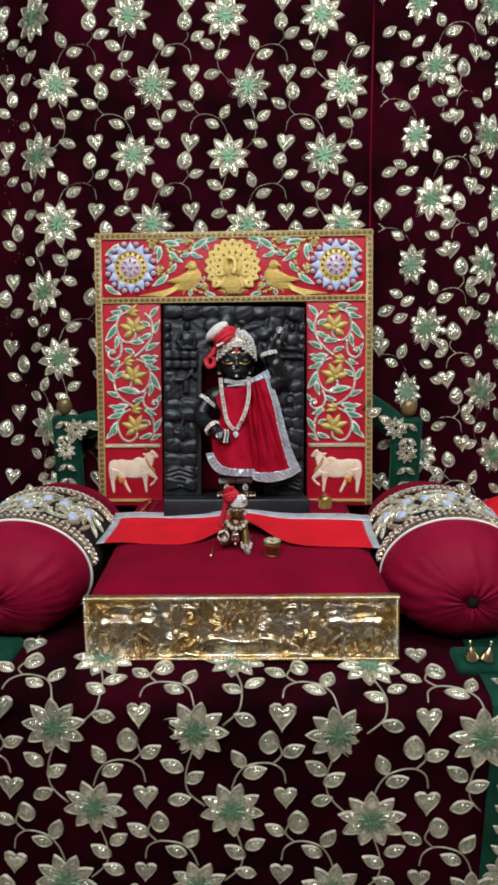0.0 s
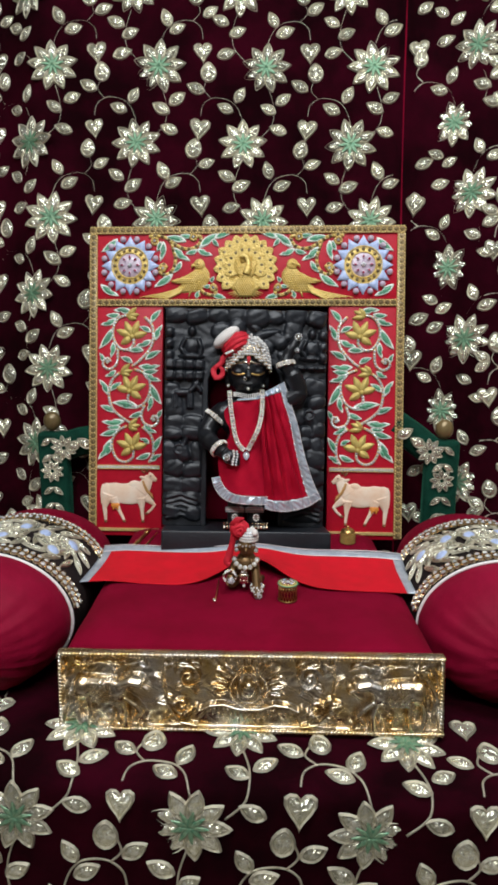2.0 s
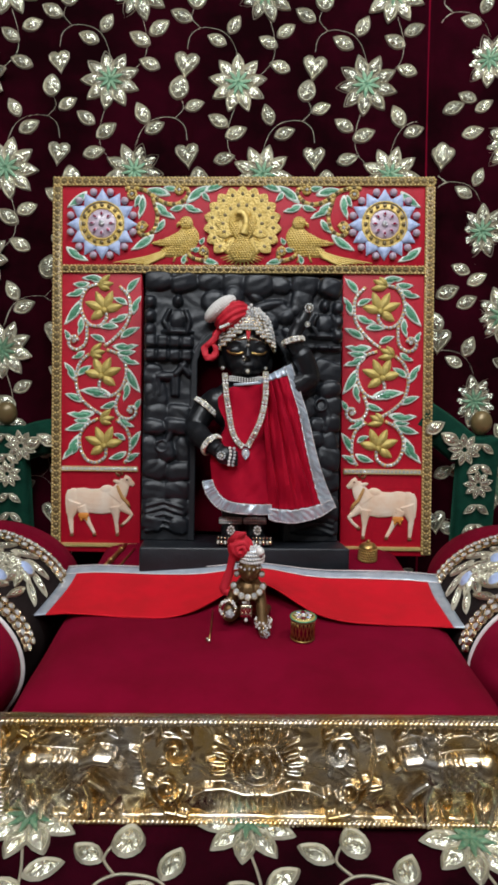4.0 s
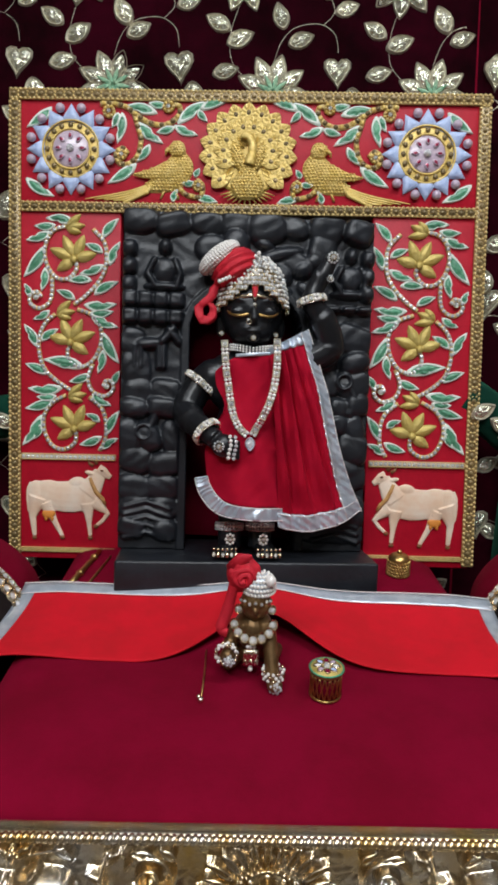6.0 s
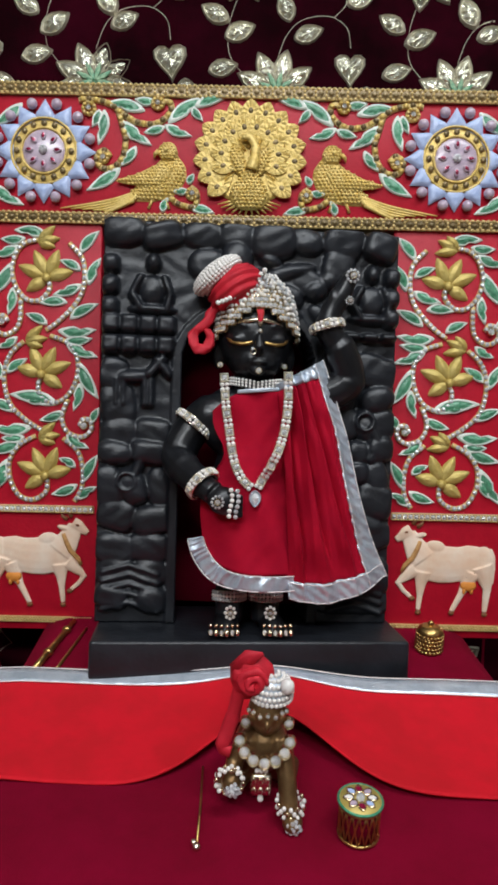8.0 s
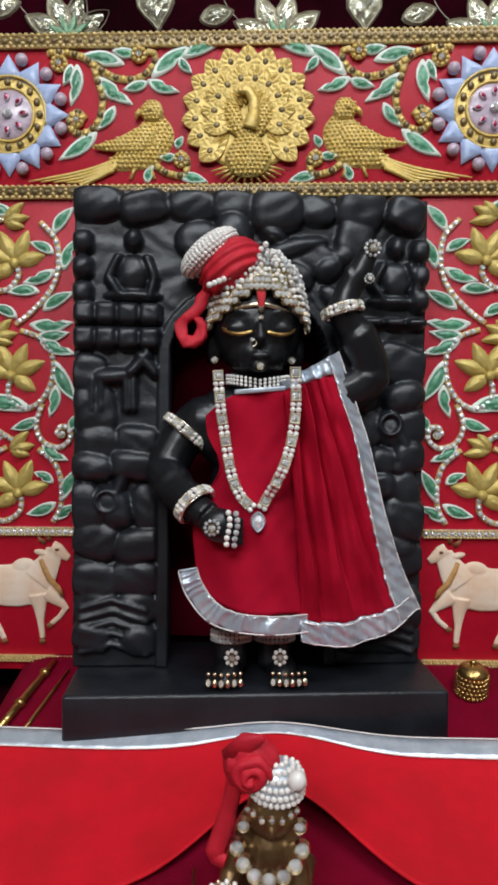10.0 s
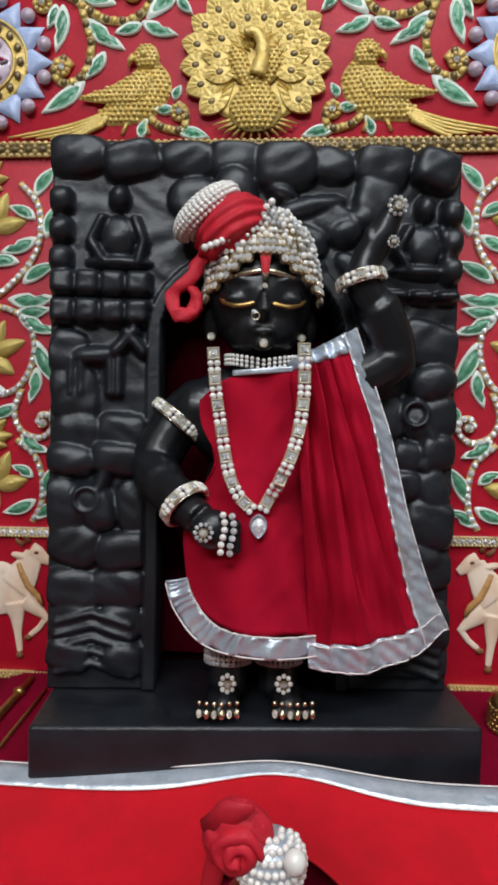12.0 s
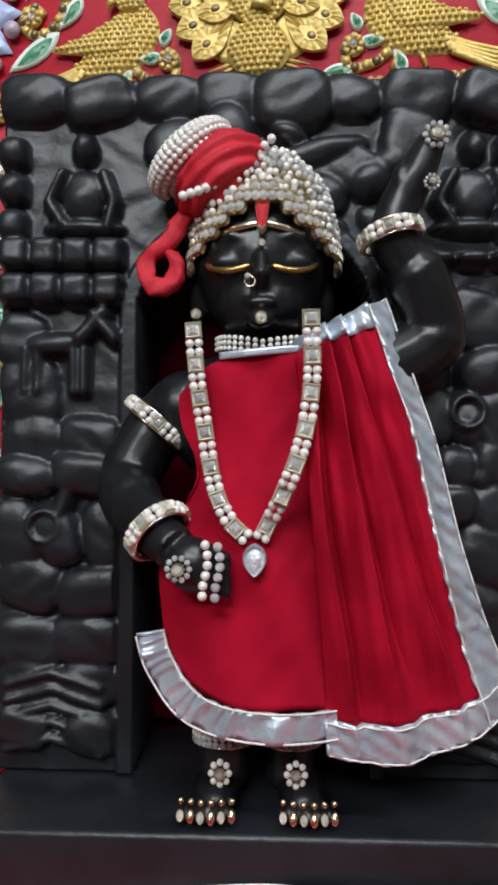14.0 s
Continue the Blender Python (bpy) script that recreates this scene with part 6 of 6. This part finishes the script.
ball(bm, (0.033, -0.002, 0.067), (0.0115, 0.011, 0.0105), None, 18, 12)
dome = part("pearl_dome", bm, M_SILVER, cap, "dome sewn with pearls")
for row in range(6):
    ph = math.radians(-14 + 17 * row)
    n = int(2 * math.pi * 0.012 * math.cos(ph) / 0.0026) or 1
    for k in range(n):
        a = 2 * math.pi * (k + 0.5 * (row % 2)) / n
        if math.sin(a) < 0.4:
            bead("pearl", PEARL, dome, 0.033 + 0.012 * math.cos(ph) * math.cos(a), -0.002 + 0.0115 * math.cos(ph) * math.sin(a), 0.067 + 0.011 * math.sin(ph), 0.00135)
bead("large_pearl", PEARL, dome, 0.0415, -0.0105, 0.0745, 0.0042)
for k in range(7):
    a = math.radians(-66 + 22 * k)
    bead("round_gem", STUD, cap, 0.031 + 0.0118 * math.sin(a), -0.003 - 0.0122 * math.cos(a), 0.0592 + 0.001 * (k % 2), 0.0017)

lace = thing("gem_necklace", "short necklace of large round clear gems on the small statue", "necklace", SMALL.copy())
for k in range(7):
    a = math.radians(-75 + 25 * k)
    bead("round_gem", STUD, lace, 0.030 + 0.0150 * math.sin(a), -0.0045 - 0.0115 * math.cos(a), 0.0335 + 0.0075 * (1 - math.cos(a)) * 1.3, 0.0040, 0, -15)
for x in (0.0185, 0.0432):
    bead("ear_gem", STUD, lace, x, -0.0095, 0.0535, 0.0035)
locket = thing("gold_locket", "square gold locket hanging from pearls on the small statue", "locket", SMALL.copy())
bm = bmesh.new()
box(bm, (0.0225, -0.0165, 0.0130), (0.0345, -0.0115, 0.0255), 0.0016, 2)
for i in range(3):
    for k in range(2):
        ball(bm, (0.0245 + 0.004 * i, -0.0165, 0.0165 + 0.006 * k), (0.0017, 0.001, 0.0023), None, 8, 5)
part("case", bm, M_GOLD, locket)
bead("pearl", PEARL, locket, 0.0285, -0.0145, 0.0105, 0.0019)
for x in (0.026, 0.0285, 0.031):
    bead("pearl", PEARL, locket, x, -0.0145, 0.0273, 0.0014)
for cx, cy, cz, n in ((0.0105, -0.015, 0.0225, 13), (0.0458, -0.0185, 0.0105, 12)):
    br = thing("pearl_bracelet", "gold-set pearl bracelet on the small statue", "bracelet", SMALL.copy(), "pearl bracelets")
    for row in range(3):
        for k in range(n):
            a = 2 * math.pi * (k + 0.5 * (row % 2)) / n
            if cx < 0.02:
                p = (cx + 0.0078 * math.cos(a), cy + 0.002 * row - 0.004, cz + 0.0072 * math.sin(a))
            else:
                p = (cx + 0.0078 * math.cos(a), cy + 0.0078 * math.sin(a), cz - 0.0026 + 0.0026 * row)
            bead("pearl" if (k + row) % 3 else "gold_bead", PEARL if (k + row) % 3 else GOLDBEAD, br, *p, 0.0013)
for x, y, z in ((0.0125, -0.0215, 0.0185), (0.0475, -0.0305, 0.0045)):
    gl = thing("gem_glove", "cluster of clear gems over the statue's fist", "jewel", SMALL.copy(), "gem clusters")
    for k in range(14):
        a, q = k * 2.4, 0.0042 * math.sqrt(k / 14)
        bead("gem", GEMBALL, gl, x + q * math.cos(a), y + 0.5 * q, z + q * math.sin(a), 0.0013)

# ---- small things on the seat ----
jar = thing("openwork_box", "small round openwork brass box with a petal-enamelled lid", "box", pose(0.0805, 1.003, 0.9515) @ Matrix.Scale(0.92, 4))
bm = bmesh.new()
for z in (0.001, 0.0215):
    tube(bm, [(0.0122 * math.cos(2 * math.pi * k / 32), 0.0122 * math.sin(2 * math.pi * k / 32), z) for k in range(32)], 0.001, 6, True)
for k in range(18):
    for sgn in (-1, 1):
        a0 = 2 * math.pi * k / 18
        tube(bm, [(0.0122 * math.cos(a0 + sgn * 0.35 * t), 0.0122 * math.sin(a0 + sgn * 0.35 * t), 0.001 + 0.0205 * t) for t in (0, 0.25, 0.5, 0.75, 1)], 0.0006, 5)
part("openwork_wall", bm, M_BRASS, jar, "pierced brass wall")
bm = bmesh.new()
bmesh.ops.create_cone(bm, cap_ends=True, segments=28, radius1=0.0108, radius2=0.0108, depth=0.021, matrix=Matrix.Translation((0, 0, 0.011)))
part("red_liner", bm, M_SEAT, jar, "dark red liner behind the openwork")
bm = bmesh.new()
bmesh.ops.create_cone(bm, cap_ends=True, segments=36, radius1=0.0134, radius2=0.0128, depth=0.0026, matrix=Matrix.Translation((0, 0, 0.0233)))
lid = part("lid", bm, M_GILT_DULL, jar, "pale gold lid with coloured enamel petals")
bm = bmesh.new()
tube(bm, [(0.0134 * math.cos(2 * math.pi * k / 32), 0.0134 * math.sin(2 * math.pi * k / 32), 0.0240) for k in range(32)], 0.0009, 6, True)
part("lid_rim", bm, M_EMERALD, lid)
PETALS = []
for mat in (M_RUBY, M_BLUE, M_PEARL, M_LILAC):
    bm = bmesh.new()
    gem(bm, outline_leaf(0.0072, 0.0044, 0.8, 10), 0.0012, 0.15, 0, 1)
    PETALS.append(mesh_of("lid_petal", bm, [mat, M_GOLD], True))
for k in range(8):
    place("lid_petal", PETALS[k % 4], None, lid, "", None, pose(0, 0, 0.0247, 0, 0, 45 * k) @ pose(0, 0.0035, 0.0006, -90, 0, 0) @ at(0, 0, 0, 0, 0, 0, (1.3, 1, 1.05)))
bead("lid_gem", GEMBALL, lid, 0, 0, 0.0255, 0.0028)

pot = thing("beaded_pot", "tiny gold beaded pot with a domed lid beside the stele", "pot", pose(0.1725, 1.212, 0.9512))
bm = bmesh.new()
for row in range(5):
    for k in range(22):
        a = 2 * math.pi * (k + 0.5 * (row % 2)) / 22
        ball(bm, (0.0108 * math.cos(a), 0.0108 * math.sin(a), 0.0018 + 0.0034 * row), 0.0017, None, 6, 4)
bmesh.ops.create_cone(bm, cap_ends=True, segments=24, radius1=0.0102, radius2=0.0102, depth=0.017, matrix=Matrix.Translation((0, 0, 0.0086)))
part("beaded_wall", bm, M_BRASS, pot)
bm = bmesh.new()
ball(bm, (0, 0, 0.0175), (0.0112, 0.0112, 0.0065), None, 20, 10)
ball(bm, (0, 0, 0.0250), 0.0026, None, 10, 7)
part("domed_lid", bm, M_BRASS, pot)


def rod(label, x0, y0, x1, y1, r, knots):
    ob = thing("brass_rod", label, "rod", None, "brass rods")
    bm = bmesh.new()
    z = 0.9515 + r
    tube(bm, [(x0 + (x1 - x0) * t, y0 + (y1 - y0) * t, z) for t in (0, 0.3, 0.6, 1)], [r, r, r * 0.95, r * 0.8], 10)
    part("shaft", bm, M_BRASS, ob)
    for t in knots:
        bm = bmesh.new()
        ball(bm, (x0 + (x1 - x0) * t, y0 + (y1 - y0) * t, z), (r * 1.5, r * 1.2, r * 1.3), None, 12, 8)
        part("collar", bm, M_BRASS, ob)


rod("jointed brass rod lying on the seat beside the stele", -0.1545, 1.150, -0.1445, 1.236, 0.0028, (0.35, 0.8))
rod("thin plain brass rod lying on the seat beside the stele", -0.1385, 1.150, -0.1305, 1.226, 0.0013, ())
pin = thing("brass_pin", "thin brass pin with a knobbed end lying on the seat", "pin")
bm = bmesh.new()
tube(bm, [(-0.0115, 1.046, 0.957), (-0.0105, 1.02, 0.9535), (-0.0100, 0.990, 0.9525)], 0.0006, 6)
part("shaft", bm, M_BRASS, pin)
bm = bmesh.new()
ball(bm, (-0.0100, 0.987, 0.9535), 0.0024, None, 12, 8)
ball(bm, (-0.0118, 0.9895, 0.9540), 0.0019, None, 12, 8)
part("knob", bm, M_GOLD, pin)

# ---- bell pairs and corner pads on the ledge ----
for cx in (0.356, -0.318):
    bm = bmesh.new()
    box(bm, (cx - 0.03, 0.850, 0.848), (cx + 0.05, 0.905, 0.864), 0.007, 3)
    part("corner_pad", bm, M_GREENV, throne, "dark green corner pad")
    for d in (-0.009, 0.010):
        bell = thing("small_bell", "small polished gold bell standing on the throne corner", "bell", pose(cx + d, 0.868, 0.866, 0, 10 * (1 if d > 0 else -1), 0), "small gold bells")
        bm = bmesh.new()
        tube(bm, [(0, 0, z) for z in (0.0, 0.002, 0.007, 0.012, 0.016, 0.018)], [0.0098, 0.0092, 0.0078, 0.0055, 0.0026, 0.001], 18)
        part("bell_body", bm, M_GOLD, bell)
        bm = bmesh.new()
        tube(bm, [(0, 0, 0.017), (0, 0, 0.024)], 0.0014, 8)
        ball(bm, (0, 0, 0.0255), 0.0024, None, 10, 7)
        part("stem_knob", bm, M_GOLD, bell)

# ---- ceiling lights ----
# Unseen panels, added as visible bodies for lamp_front and lamp_middle.
for name, x, y, sx, sy in (("front", -0.25, -0.35, 1.2, 0.35), ("middle", 0.45, 0.55, 1.2, 0.3)):
    cl = thing("ceiling_light", "added flat white ceiling light panel, out of view, with a thin frame", "ceiling light", None, "ceiling lights")
    bm = bmesh.new()
    for lo, hi in (((x - sx / 2 - 0.03, y - sy / 2 - 0.03, 2.672), (x + sx / 2 + 0.03, y - sy / 2, 2.699)), ((x - sx / 2 - 0.03, y + sy / 2, 2.672), (x + sx / 2 + 0.03, y + sy / 2 + 0.03, 2.699)),
                   ((x - sx / 2 - 0.03, y - sy / 2, 2.672), (x - sx / 2, y + sy / 2, 2.699)), ((x + sx / 2, y - sy / 2, 2.672), (x + sx / 2 + 0.03, y + sy / 2, 2.699))):
        box(bm, lo, hi)
    part("frame", bm, M_CEIL, cl, "", False)
    bm = bmesh.new()
    box(bm, (x - sx / 2, y - sy / 2, 2.685), (x + sx / 2, y + sy / 2, 2.697))
    part("diffuser", bm, M_LIGHT, cl, "glowing white diffuser", False)
